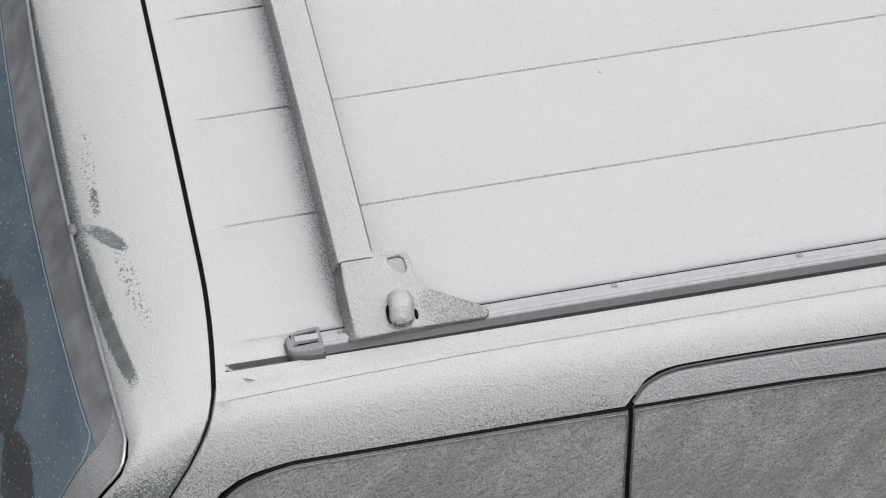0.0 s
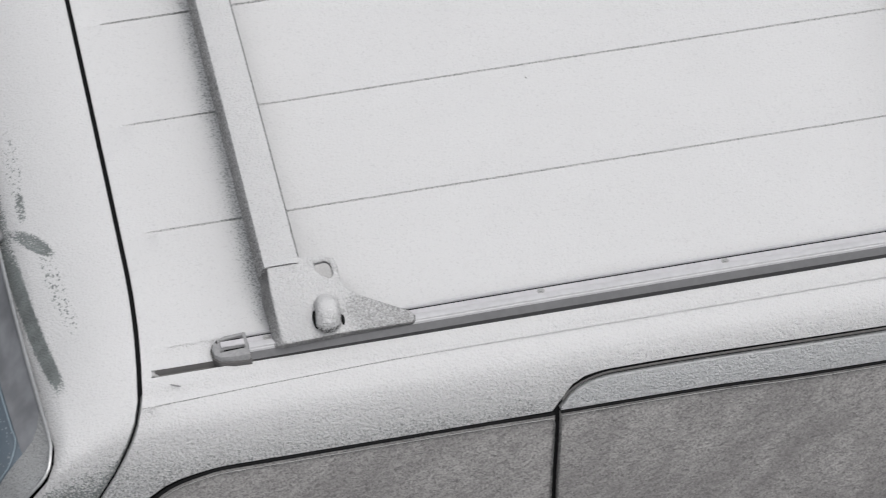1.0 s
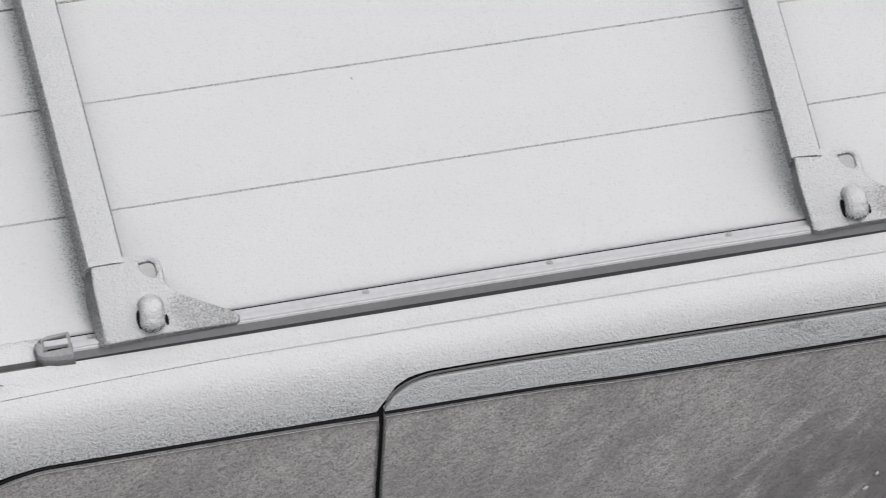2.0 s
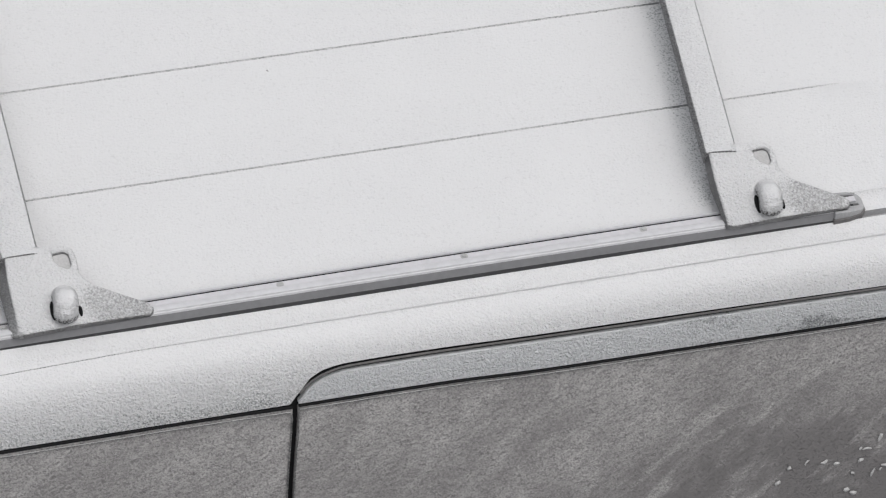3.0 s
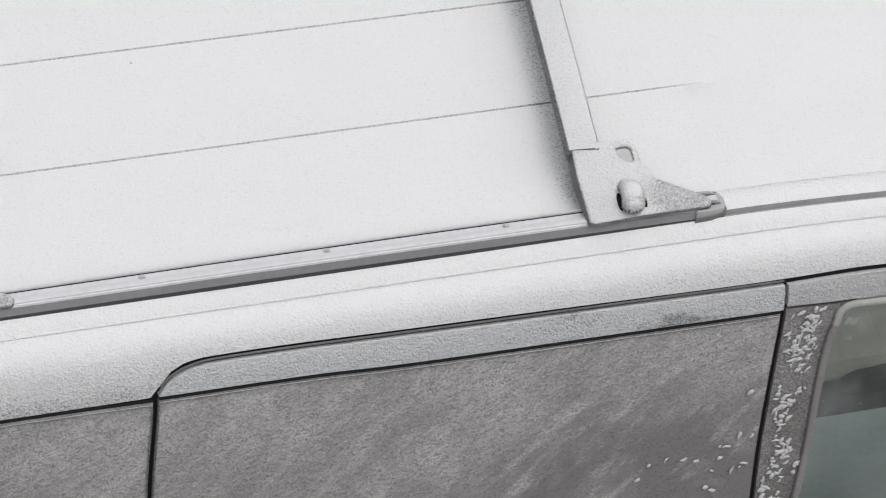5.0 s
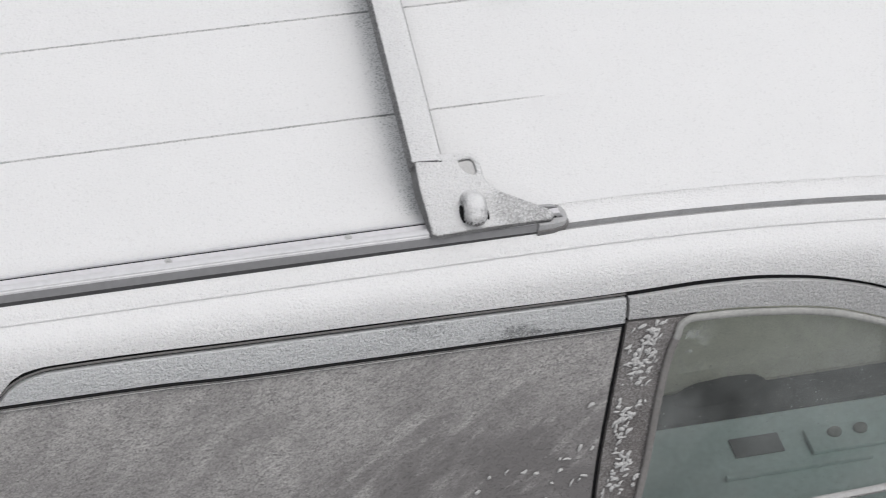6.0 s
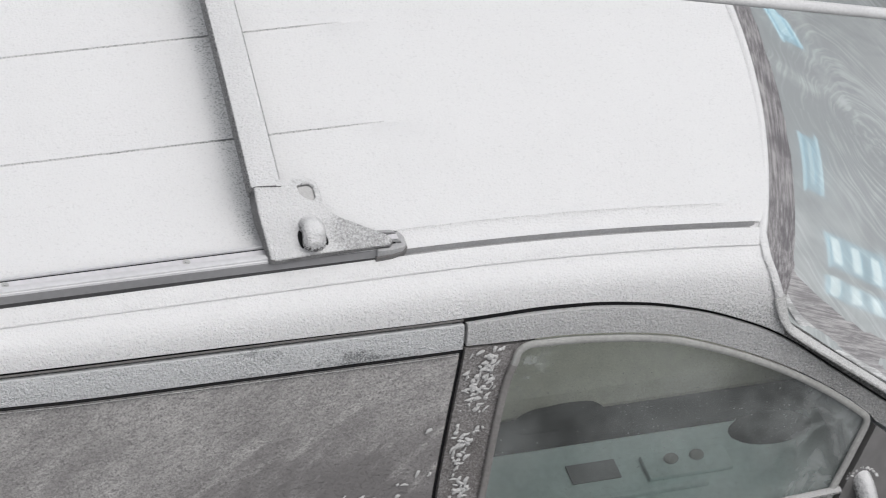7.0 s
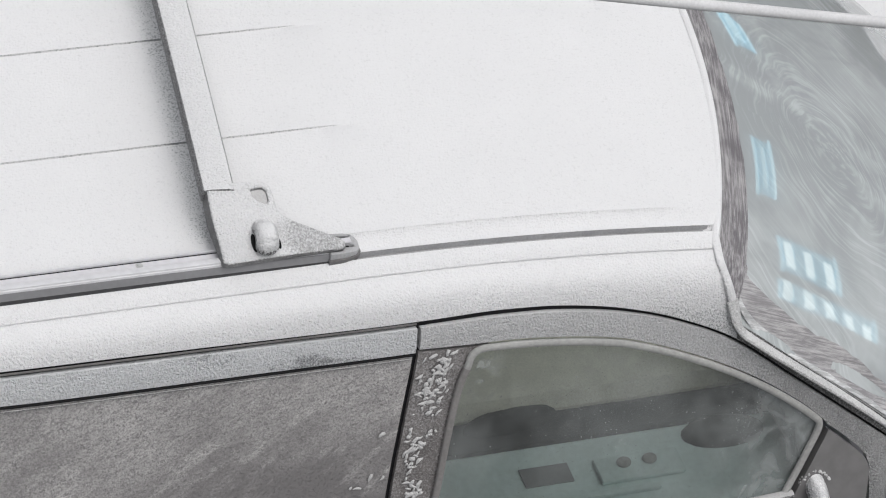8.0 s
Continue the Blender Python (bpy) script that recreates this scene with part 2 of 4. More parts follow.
M_BAND = frosted("thin_frost_on_door", pitted=0.5, least=0.98, most=1.25, steep=0.2, flat=0.95, under=(0.26, 0.27, 0.28), frost=(0.80, 0.812, 0.83), soft=0.50, spare=band_spare, relief=0.0040)
def frame_spare(k):
    """Little frost holds on the door frame towards the mirror."""
    return k.math("MULTIPLY", k.ramp(k.axis()[0], 1.16, 1.45), 0.80)


M_FRAME = frosted("thin_frost_on_front_door", spare=frame_spare, pitted=0.35, least=0.86, most=1.15, steep=0.25, flat=1.0, under=(0.40, 0.40, 0.40), frost=(0.77, 0.77, 0.78), soft=0.9, relief=0.0040)
M_PILLAR = frosted("frost_on_dark_pillar", least=0.25, most=0.80, steep=0.3, flat=1.0, under=(0.13, 0.13, 0.13), frost=(0.5, 0.5, 0.5))
M_BODY = frosted("frost_on_body_side", least=0.5, most=1.2, under=(0.19, 0.205, 0.21))
M_RACK = frosted("frost_on_rack", least=0.36, most=1.12, steep=0.25, flat=0.9, under=(0.22, 0.22, 0.225), relief=0.0060, soft=0.5)


def foot_spare(k):
    """The slender wing of each foot holds less frost."""
    out = 0.0
    for x0 in (-0.7335, 0.3745):
        out = k.math("ADD", out, k.math("MULTIPLY", blob(k, x0 + 0.165, 0.006, 0.085, 0.05, -20), 0.80))
    return out


M_FOOT = frosted("frost_on_foot", least=-0.15, most=1.30, steep=0.35, flat=0.86, under=(0.34, 0.34, 0.345), relief=0.006, spare=foot_spare, soft=0.70)
M_KNOB = frosted("frost_on_knob", least=0.40, most=1.1, steep=0.05, flat=0.6, under=(0.16, 0.16, 0.16), relief=0.0045)
M_TRIM = frosted("frost_on_window_trim", least=0.30, most=0.9, steep=0.2, flat=0.9, under=(0.20, 0.20, 0.20), frost=(0.5, 0.5, 0.5))
M_MOULD = plain("grey_moulding", (0.40, 0.40, 0.39), 0.7, 0, 160, 0.25, 0.0006)
M_SIDEMOULD = plain("brownish_grey_moulding", (0.26, 0.25, 0.245), 0.7, 0, 160, 0.25, 0.0006)
M_DRIP = plain("dark_drip_strip", (0.16, 0.155, 0.153), 0.6, 0, 160, 0.25, 0.0004)
M_CABLE = plain("frost_on_cable", (0.74, 0.74, 0.75), 0.9, 0, 260, 0.15, 0.001)
M_SEAL = frosted("frost_on_seal", least=0.55, most=1.3, steep=0.0, flat=0.7, under=(0.10, 0.10, 0.10))
M_PTRIM = frosted("powder_on_pillar_trim", least=0.16, most=0.3, under=(0.185, 0.172, 0.168), frost=(0.46, 0.45, 0.45), soft=0.6, patchy=1.0, relief=0.0012)
M_POST = frosted("frost_on_screen_moulding", least=0.55, most=1.05, steep=0.1, flat=0.9, under=(0.24, 0.24, 0.24), frost=(0.70, 0.70, 0.70), soft=0.8, patchy=1.1, relief=0.002)
M_ALU = plain("brushed_aluminium", (0.74, 0.74, 0.76), 0.5, 0.15, 90, 0.12)
M_TRACK = plain("rail_track", (0.68, 0.67, 0.70), 0.7, 0.0, 90, 0.12)
M_RAILSIDE = plain("grey_rail_side", (0.27, 0.27, 0.28), 0.5, 0.1, 90, 0.15)
M_CAP = plain("grey_plastic_cap", (0.43, 0.43, 0.44), 0.6, 0, 260, 0.25, 0.0004)
M_GAP = plain("black_rubber", (0.012, 0.012, 0.013), 0.8, 0, 120, 0.3, spec=0.2)
M_UNDER = plain("rail_shade", (0.055, 0.055, 0.058), 0.7, 0, 120, 0.3)
M_SCREW = plain("steel_screw", (0.50, 0.50, 0.50), 0.6, 0.0, 200, 0.2)
M_CHROME = plain("dull_bright_strip", (0.62, 0.63, 0.64), 0.35, 0.7, 200, 0.2)
M_DUSTY = dusty_glass("frosted_tinted_glass")
M_BORDER = scraped("scraped_glass_border")
M_SMEAR = scraped("smeared_glass_border", (0.24, 0.232, 0.24), (0.52, 0.51, 0.515), (0.045, 1.0, 1.0), (0, 30, 8))
M_SCREEN = wiped_glass("wiped_windscreen")
M_REAR = rear_glass_mat()
M_FRIT = plain("dark_glass_border", (0.42, 0.43, 0.46), 0.25, 0, 20, 0.45)
M_DASH = plain("grey_dashboard", (0.40, 0.40, 0.44), 0.6, 0, 50, 0.3)
M_BLUE = plain("pale_blue_line", (0.30, 0.38, 0.44), 0.5, 0, 80, 0.2)
M_CORNER = frosted("frost_on_glass_corner", least=0.62, most=0.9, under=(0.15, 0.16, 0.17), frost=(0.60, 0.61, 0.62), soft=0.4)
M_EDGE = scraped("scraped_frost_edge", (0.36, 0.365, 0.37), (0.74, 0.745, 0.75), (0.10, 1.0, 1.0), (0, 30, 12))
M_PANE = clear_glass("clear_side_glass")
M_SAIL = plain("dark_grey_plastic", (0.205, 0.20, 0.20), 0.5, 0, 35, 0.25, 0.0003)
M_FLAKE = plain("frost_flake", (0.58, 0.575, 0.575), 0.9, 0, 300, 0.2, 0.0005)
M_SEAT = plain("olive_grey_cloth", (0.74, 0.72, 0.63), 0.95, 0, 220, 0.2, 0.0006)
M_DARK = plain("dark_cabin", (0.018, 0.019, 0.019), 0.95, 0, 200, 0.4, 0.001)
M_OVAL = plain("reflection_grey", (0.05, 0.051, 0.051), 0.9, 0, 120, 0.3)
M_TEAL = plain("grey_green_plastic", (0.74, 0.88, 0.87), 0.6, 0, 80, 0.15)
M_TYRE = plain("tyre_rubber", (0.03, 0.03, 0.03), 0.85, 0, 60, 0.3)
M_RIM = plain("alloy_rim", (0.5, 0.5, 0.5), 0.4, 0.8, 60, 0.2)
M_GROUND = plain("frosted_asphalt", (0.17, 0.17, 0.17), 0.95, 0, 40, 0.45, 0.002)
M_WALL = plain("grey_render", (0.42, 0.45, 0.46), 0.9, 0, 6, 0.2, 0.002)
M_WINFRAME = plain("teal_glow_glazing", (0.10, 0.30, 0.36), 0.5, 0, 20, 0.2)
M_RAILBLUE = plain("pale_blue_glow", (0.35, 0.62, 0.72), 0.5, 0, 20, 0.1)
M_CURTAIN = plain("glow_blind", (0.85, 0.86, 0.84), 0.9, 0, 20, 0.05)
# Glow added to blind, glazing and rails so their reflections show in the windscreen.
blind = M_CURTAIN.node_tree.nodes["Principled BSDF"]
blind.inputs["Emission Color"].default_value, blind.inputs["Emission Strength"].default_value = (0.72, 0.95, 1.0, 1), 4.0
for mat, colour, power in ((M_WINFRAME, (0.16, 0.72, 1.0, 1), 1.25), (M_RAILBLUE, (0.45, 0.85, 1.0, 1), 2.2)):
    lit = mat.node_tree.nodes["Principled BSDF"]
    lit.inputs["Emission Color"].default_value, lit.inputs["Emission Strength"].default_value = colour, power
M_LEAF = plain("dark_foliage", (0.05, 0.075, 0.05), 0.8, 0, 8, 0.5)
M_BARK = plain("bark", (0.09, 0.07, 0.055), 0.9, 0, 30, 0.4, 0.004)

# ---------------------------------------------------------------- mesh helpers


def part(name, bm, material, parent=None, label="", smooth=True):
    """Links a bmesh as one mesh object under a thing or under a part."""
    bmesh.ops.recalc_face_normals(bm, faces=bm.faces)
    me = bpy.data.meshes.new(name)
    bm.to_mesh(me)
    bm.free()
    me.materials.append(material)
    if smooth:
        me.shade_smooth()
        me.set_sharp_from_angle(angle=radians(35))
    ob = new(name, me)
    if parent:
        ob.parent = parent
    if label:
        tagged(ob, label)
    return ob


def curve(*pts):
    """A function that runs smoothly, without overshoot, through the (x, value) points given."""
    xs, vs = np.array([p[0] for p in pts], float), np.array([p[1] for p in pts], float)
    h = np.diff(xs)
    slope = np.diff(vs) / h
    m = np.zeros(len(xs))
    m[0], m[-1] = slope[0], slope[-1]
    for i in range(1, len(xs) - 1):
        if slope[i - 1] * slope[i] > 0:
            w1, w2 = 2 * h[i] + h[i - 1], h[i] + 2 * h[i - 1]
            m[i] = (w1 + w2) / (w1 / slope[i - 1] + w2 / slope[i])

    def value(x):
        if x <= xs[0]:
            return float(vs[0])
        if x >= xs[-1]:
            return float(vs[-1])
        i = int(np.searchsorted(xs, x)) - 1
        t = (x - xs[i]) / h[i]
        return float(vs[i] * (1 + 2 * t) * (1 - t) ** 2 + h[i] * m[i] * t * (1 - t) ** 2 + vs[i + 1] * t * t * (3 - 2 * t) - h[i] * m[i + 1] * t * t * (1 - t))

    return value


def smooth_line(pts, n):
    """n + 1 points evenly along a Catmull-Rom line through pts."""
    p = [Vector(q) for q in pts]
    p = [2 * p[0] - p[1], *p, 2 * p[-1] - p[-2]]
    dense = []
    for i in range(1, len(p) - 2):
        for j in range(12):
            t = j / 12
            dense.append(0.5 * (2 * p[i] + (p[i + 1] - p[i - 1]) * t + (2 * p[i - 1] - 5 * p[i] + 4 * p[i + 1] - p[i + 2]) * t * t
                                + (3 * p[i] - p[i - 1] - 3 * p[i + 1] + p[i + 2]) * t ** 3))
    dense.append(p[-2])
    d = np.r_[0, np.cumsum([(b - a).length for a, b in zip(dense, dense[1:])])]
    arr = np.array(dense)
    u = np.linspace(0, d[-1], n + 1)
    return [Vector([np.interp(v, d, arr[:, c]) for c in range(len(arr[0]))]) for v in u]


def grid(rows_of_points, closed=False):
    """A sheet through rows of points of equal length."""
    bm = bmesh.new()
    vs = [[bm.verts.new(p) for p in r] for r in rows_of_points]
    for a, b in zip(vs, vs[1:]):
        for i in range(len(a) - 1):
            bm.faces.new((a[i], a[i + 1], b[i + 1], b[i]))
        if closed:
            bm.faces.new((a[-1], a[0], b[0], b[-1]))
    return bm


def skirt(bm, inward, depth):
    """Turns the rim of a sheet inwards, so that the panel has an edge of some depth."""
    rim = [e for e in bm.edges if e.is_boundary]
    made = bmesh.ops.extrude_edge_only(bm, edges=rim)["geom"]
    for v in (g for g in made if isinstance(g, bmesh.types.BMVert)):
        v.co += inward(v.co) * depth
    return bm


def sweep(path, section, closed=True, caps=True, up=(0, 0, 1)):
    """Sweeps a section of (across, height) points along a path."""
    rows_ = []
    for i, p in enumerate(path):
        d = (path[min(i + 1, len(path) - 1)] - path[max(i - 1, 0)]).normalized()
        side = d.cross(Vector(up)).normalized()
        rise = side.cross(d)
        rows_.append([p + side * a_ + rise * h_ for a_, h_ in section])
    bm = grid(rows_, closed)
    if caps and closed:
        bm.verts.ensure_lookup_table()
        n = len(section)
        bm.faces.new([bm.verts[i] for i in range(n)])
        bm.faces.new([bm.verts[len(bm.verts) - n + i] for i in range(n)])
    return bm


def round_section(w, h, n=12, power=2.0):
    out = []
    for i in range(n):
        t = 2 * math.pi * i / n
        c, s = math.cos(t), math.sin(t)
        out.append((w / 2 * math.copysign(abs(c) ** (2 / power), c), h / 2 * math.copysign(abs(s) ** (2 / power), s)))
    return out


def solid(outline, z0, z1, bevel=0.0, holes=()):
    """A slab with the given outline on the plan, holes cut through it, and rounded edges."""
    bm = bmesh.new()
    for loop in (outline, *holes):
        vs = [bm.verts.new((x, y, z1)) for x, y in loop]
        for i in range(len(vs)):
            bm.edges.new((vs[i - 1], vs[i]))
    bmesh.ops.triangle_fill(bm, edges=bm.edges[:], use_beauty=True)
    made = bmesh.ops.extrude_face_region(bm, geom=bm.faces[:])["geom"]
    for v in (g for g in made if isinstance(g, bmesh.types.BMVert)):
        v.co.z = z0
    bmesh.ops.recalc_face_normals(bm, faces=bm.faces)
    bmesh.ops.dissolve_limit(bm, angle_limit=0.01, verts=bm.verts[:], edges=bm.edges[:])
    if bevel:
        bmesh.ops.bevel(bm, geom=[e_ for e_ in bm.edges if e_.calc_face_angle(0) > 0.6], offset=bevel, segments=2, affect="EDGES", profile=0.6)
    return bm


def box(cx, cy, cz, sx, sy, sz, bevel=0.01, seg=2):
    bm = bmesh.new()
    bmesh.ops.create_cube(bm, size=1, matrix=Matrix.Translation((cx, cy, cz)) @ Matrix.Diagonal((sx, sy, sz, 1)))
    if bevel:
        bmesh.ops.bevel(bm, geom=bm.edges[:], offset=bevel, segments=seg, affect="EDGES", profile=0.6)
    return bm


def lump(centre, radii, turn=(0, 0, 0), seg=20):
    bm = bmesh.new()
    bmesh.ops.create_uvsphere(bm, u_segments=seg, v_segments=seg // 2, radius=1,
                              matrix=pose(*centre, *turn) @ Matrix.Diagonal((*radii, 1)))
    return bm


# ---------------------------------------------------------------- the van's shape
MID = 0.62          # the van's centre line
SIDE = ((1.722, -0.045), (1.712, -0.075), (1.69, -0.105), (1.66, -0.128), (1.62, -0.145), (1.59, -0.155),
        (0.98, -0.338), (0.85, -0.352), (0.6, -0.36), (0.35, -0.335), (0.25, -0.30))
side_y = curve(*reversed(SIDE))


def drop(x):
    """How far the roof has come down towards the windscreen."""
    return 0.047 * (max(0.0, min(x, 1.75) - 0.6) / 0.66) ** 2


def on_side(x, z, out=0.0):
    return Vector((x, side_y(z + drop(x)) - out, z + out * 0.3))


def far(v):
    return Vector((v[0], 2 * MID - v[1], v[2]))


IN = lambda v: Vector((0, 0.92, -0.38))


def side_patch(xl, xr, top, bot, nx, ns, out=0.0, depth=0.012, mirror=False):
    """A panel on the van's flank between two slanting ends and two lines along it."""
    rows_ = []
    for j in range(ns + 1):
        r = []
        for i in range(nx + 1):
            x = xl(1.45) + (xr(1.45) - xl(1.45)) * i / nx
            for _ in range(3):
                z = top(x) + (bot(x) - top(x)) * j / ns
                x = xl(z) + (xr(z) - xl(z)) * i / nx
            p = on_side(x, z, out)
            r.append(far(p) if mirror else p)
        rows_.append(r)
    bm = grid(rows_)
    return skirt(bm, (lambda v: Vector((0, -0.92, -0.38))) if mirror else IN, depth)


Q_TOP = curve((-1.25, 1.20), (-1.06, 1.44), (-0.99, 1.56), (-0.954, 1.606), (-0.918, 1.626), (-0.88, 1.635), (-0.839, 1.640), (-0.52, 1.640), (-0.33, 1.638))
DOOR_TOP = curve((-0.329, 1.642), (-0.323, 1.655), (-0.308, 1.667), (-0.28, 1.677), (-0.244, 1.6815), (-0.165, 1.682), (0.07, 1.6795), (0.26, 1.6775), (0.366, 1.6765), (0.686, 1.673))
BAND_LOW = curve((-0.33, 1.643), (-0.1, 1.642), (0.067, 1.637), (0.365, 1.634), (0.69, 1.631))
F_TOP = curve((0.691, 1.6705), (0.79, 1.670), (0.892, 1.6655), (0.993, 1.6535), (1.094, 1.631), (1.191, 1.595), (1.257, 1.561), (1.376, 1.475), (1.475, 1.402), (1.587, 1.318), (1.75, 1.19), (2.0, 1.02))
SHELL_LOW = curve((-1.3, 1.20), (-1.07, 1.44), (-1.0, 1.566), (-0.96, 1.615), (-0.92, 1.635), (-0.88, 1.643), (-0.839, 1.647), (-0.34, 1.646), (-0.333, 1.655), (-0.325, 1.664), (-0.31, 1.675),
                  (-0.283, 1.685), (-0.246, 1.6885), (-0.165, 1.689), (0.07, 1.6863), (0.26, 1.6843), (0.366, 1.683), (0.69, 1.679), (0.79, 1.6785), (0.892, 1.6735), (0.993, 1.661), (1.094, 1.638), (1.191, 1.6015), (1.257, 1.5675), (1.3, 1.538))
REAR_GAP = curve((0.3, -0.40), (1.489, -0.346), (1.64, -0.331), (1.7, -0.328))
FRONT_GAP = curve((0.3, 0.60), (1.374, 0.652), (1.52, 0.670), (1.628, 0.684), (1.68, 0.688))


def gutter(y, x):
    """Height of the roof's skin at y, before it comes down to the front."""
    d = abs(y - MID)
    z = 1.76 - 0.018 * (d / 0.6) ** 2
    fade = min(1, max(0, (x + 0.915) / 0.05)) * min(1, max(0, (0.74 - x) / 0.16))
    for g in (0.130, 0.362):
        s = d - g
        if -0.012 < s < 0.006:
            z -= 0.0019 * fade * (1 if -0.002 < s < 0.0015 else 0.0)
            z += 0.0008 * fade * (1 if s <= -0.002 else 0.0)
    return z


def roof_section(x):
    """(distance from the centre line, height) out to the flank."""
    ds = [0.0, 0.06, 0.117, 0.1268, 0.1285, 0.1310, 0.1328, 0.18, 0.24, 0.30, 0.349, 0.3588, 0.3605, 0.3630, 0.3648, 0.42, 0.48, 0.54, 0.582]
    pts = [(d, gutter(MID - d, x)) for d in ds]
    lip = min(1, max(0, (x + 0.94) / 0.04)) * min(1, max(0, (1.27 - x) / 0.08))
    dip = min(1, max(0, (x + 0.925) / 0.01)) * min(1, max(0, (1.252 - x) / 0.03))
    pts += [(0.5874, 1.7428), (0.5925, 1.7415 - 0.0030 * lip), (0.612, 1.7374 - 0.0024 * lip), (0.622, 1.735 - 0.0016 * lip),
            (0.624, 1.735 - 0.013 * dip), (0.633, 1.734 - 0.013 * dip), (0.636, 1.7335), (0.650, 1.7296), (0.6575, 1.7262), (0.665, 1.722)]
    return pts


def top_x(d):
    """Where the roof ends at the windscreen, d from the centre line."""
    return 1.400 - 0.165 * (d / 0.66) ** 2


def rear_x(d):
    """Where the roof ends at the tailgate."""
    return -0.925 - (0.020 * max(0, (d - 0.42) / 0.25) ** 2)


van = tagged(new("minivan"), "silver minivan parked outdoors, roof covered with white frost", "minivan")


GATE_EDGE = curve((1.42, -1.190), (1.55, -1.090), (1.617, -1.036), (1.666, -0.994), (1.694, -0.969), (1.712, -0.954), (1.722, -0.945))


# the pressed fold along the roof's shoulder sinks a little towards the rear
CREASE = curve((-0.94, 1.7184), (-0.7, 1.7209), (-0.5, 1.7223), (-0.2, 1.7228), (0.6, 1.7231), (1.3, 1.7242))


def roof_shell():
    nx = 150
    rows_ = []
    for i in range(nx + 1):
        half = []
        f = i / nx
        for d, _ in roof_section(0):
            x = rear_x(d) + (top_x(d) - rear_x(d)) * f
            z = dict(roof_section(x)).get(d)
            if z is None:
                z = [h for dd, h in roof_section(x) if abs(dd - d) < 1e-6][0]
            half.append((x, MID - d, z - drop(x)))
        for j in range(1, 15):
            u = 0.0
            x = -1.0 + 2.2 * f
            for _ in range(6):
                zt = 1.722 - drop(x)
                fold = (1.722 - CREASE(x)) / max(0.02, zt - SHELL_LOW(x))
                u = fold * j / 3 if j < 4 else fold + 0.012 + (1 - fold - 0.012) * (j - 4) / 10
                z = zt + (SHELL_LOW(x) - zt) * u
                xr_ = 1.235 + 0.045 * u ** 2
                xl_ = GATE_EDGE(z)
                x = xl_ + (xr_ - xl_) * f
            half.append(tuple(on_side(x, z, (0.0008, 0.0017, 0.0026)[j - 1] if j < 4 else 0.0)))
        row = [far(Vector(p)) for p in reversed(half[1:])] + [Vector(p) for p in half]
        for p in row:
            if 0.735 < p.y < 0.755:     # the rib beyond the middle is pressed deeper and a little nearer
                p.z -= 0.0016 if 0.748 < p.y < 0.752 and -0.88 < p.x < 0.6 else 0.0
                p.y -= 0.021
        rows_.append(row)
    bm = grid(rows_)
    skirt(bm, lambda v: Vector((0, 0, -1)) if v.y > -0.04 and v.y < 2 * MID + 0.04 else (Vector((0, 0.92, -0.38)) if v.y < MID else Vector((0, -0.92, -0.38))), 0.014)
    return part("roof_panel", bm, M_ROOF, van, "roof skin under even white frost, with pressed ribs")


roof_shell()


# dark seals and shut lines lie under the panels, along the flank
def under_line(line, x0, x1, up=0.03, down=0.03, depth=0.010, mirror=False):
    xs = np.linspace(x0, x1, 70)
    rows_ = [[on_side(x, line(x) + s, -depth) for x in xs] for s in (up, up * 0.4, 0.0, -down)]
    bm = grid([[far(p) if mirror else p for p in r] for r in rows_])
    return part("door_seal", bm, M_GAP, van, "black rubber door seal")


for mirror in (False, True):
    under_line(Q_TOP, -1.04, -0.33, mirror=mirror)
    under_line(DOOR_TOP, -0.335, 0.69, 0.02, 0.06, mirror=mirror)
    under_line(F_TOP, 0.69, 1.72, 0.02, 0.025, mirror=mirror)
    for line in (REAR_GAP, FRONT_GAP):
        strip = grid([[(far(p) if mirror else p) for p in (on_side(line(z) - 0.02, z, -0.009), on_side(line(z) + 0.02, z, -0.009))]
                      for z in np.linspace(1.672, 0.35, 30)])
        part("door_seal", strip, M_GAP, van)

# ---------------------------------------------------------------- flanks
WIN_TOP = curve((0.69, 1.636), (0.773, 1.632), (0.842, 1.630), (0.942, 1.620), (1.045, 1.601), (1.10, 1.583), (1.153, 1.562), (1.265, 1.508), (1.383, 1.434), (1.448, 1.382), (1.47, 1.36))
WIN_LEFT = curve((0.9, 0.655), (1.25, 0.708), (1.373, 0.731), (1.486, 0.746), (1.567, 0.760), (1.600, 0.772), (1.618, 0.786), (1.626, 0.806))
WIN_RIGHT = curve((1.20, 1.372), (1.254, 1.393), (1.316, 1.423), (1.382, 1.448), (1.7, 1.452))
SAIL_TOP = curve((1.40, 1.376), (1.456, 1.368), (1.485, 1.349), (1.509, 1.329), (1.535, 1.306), (1.552, 1.285), (1.562, 1.255))
BELT = 1.256
ROCKER = 0.30
flat = lambda v: (lambda _: v)
plus = lambda f, d: (lambda x: f(x) + d)


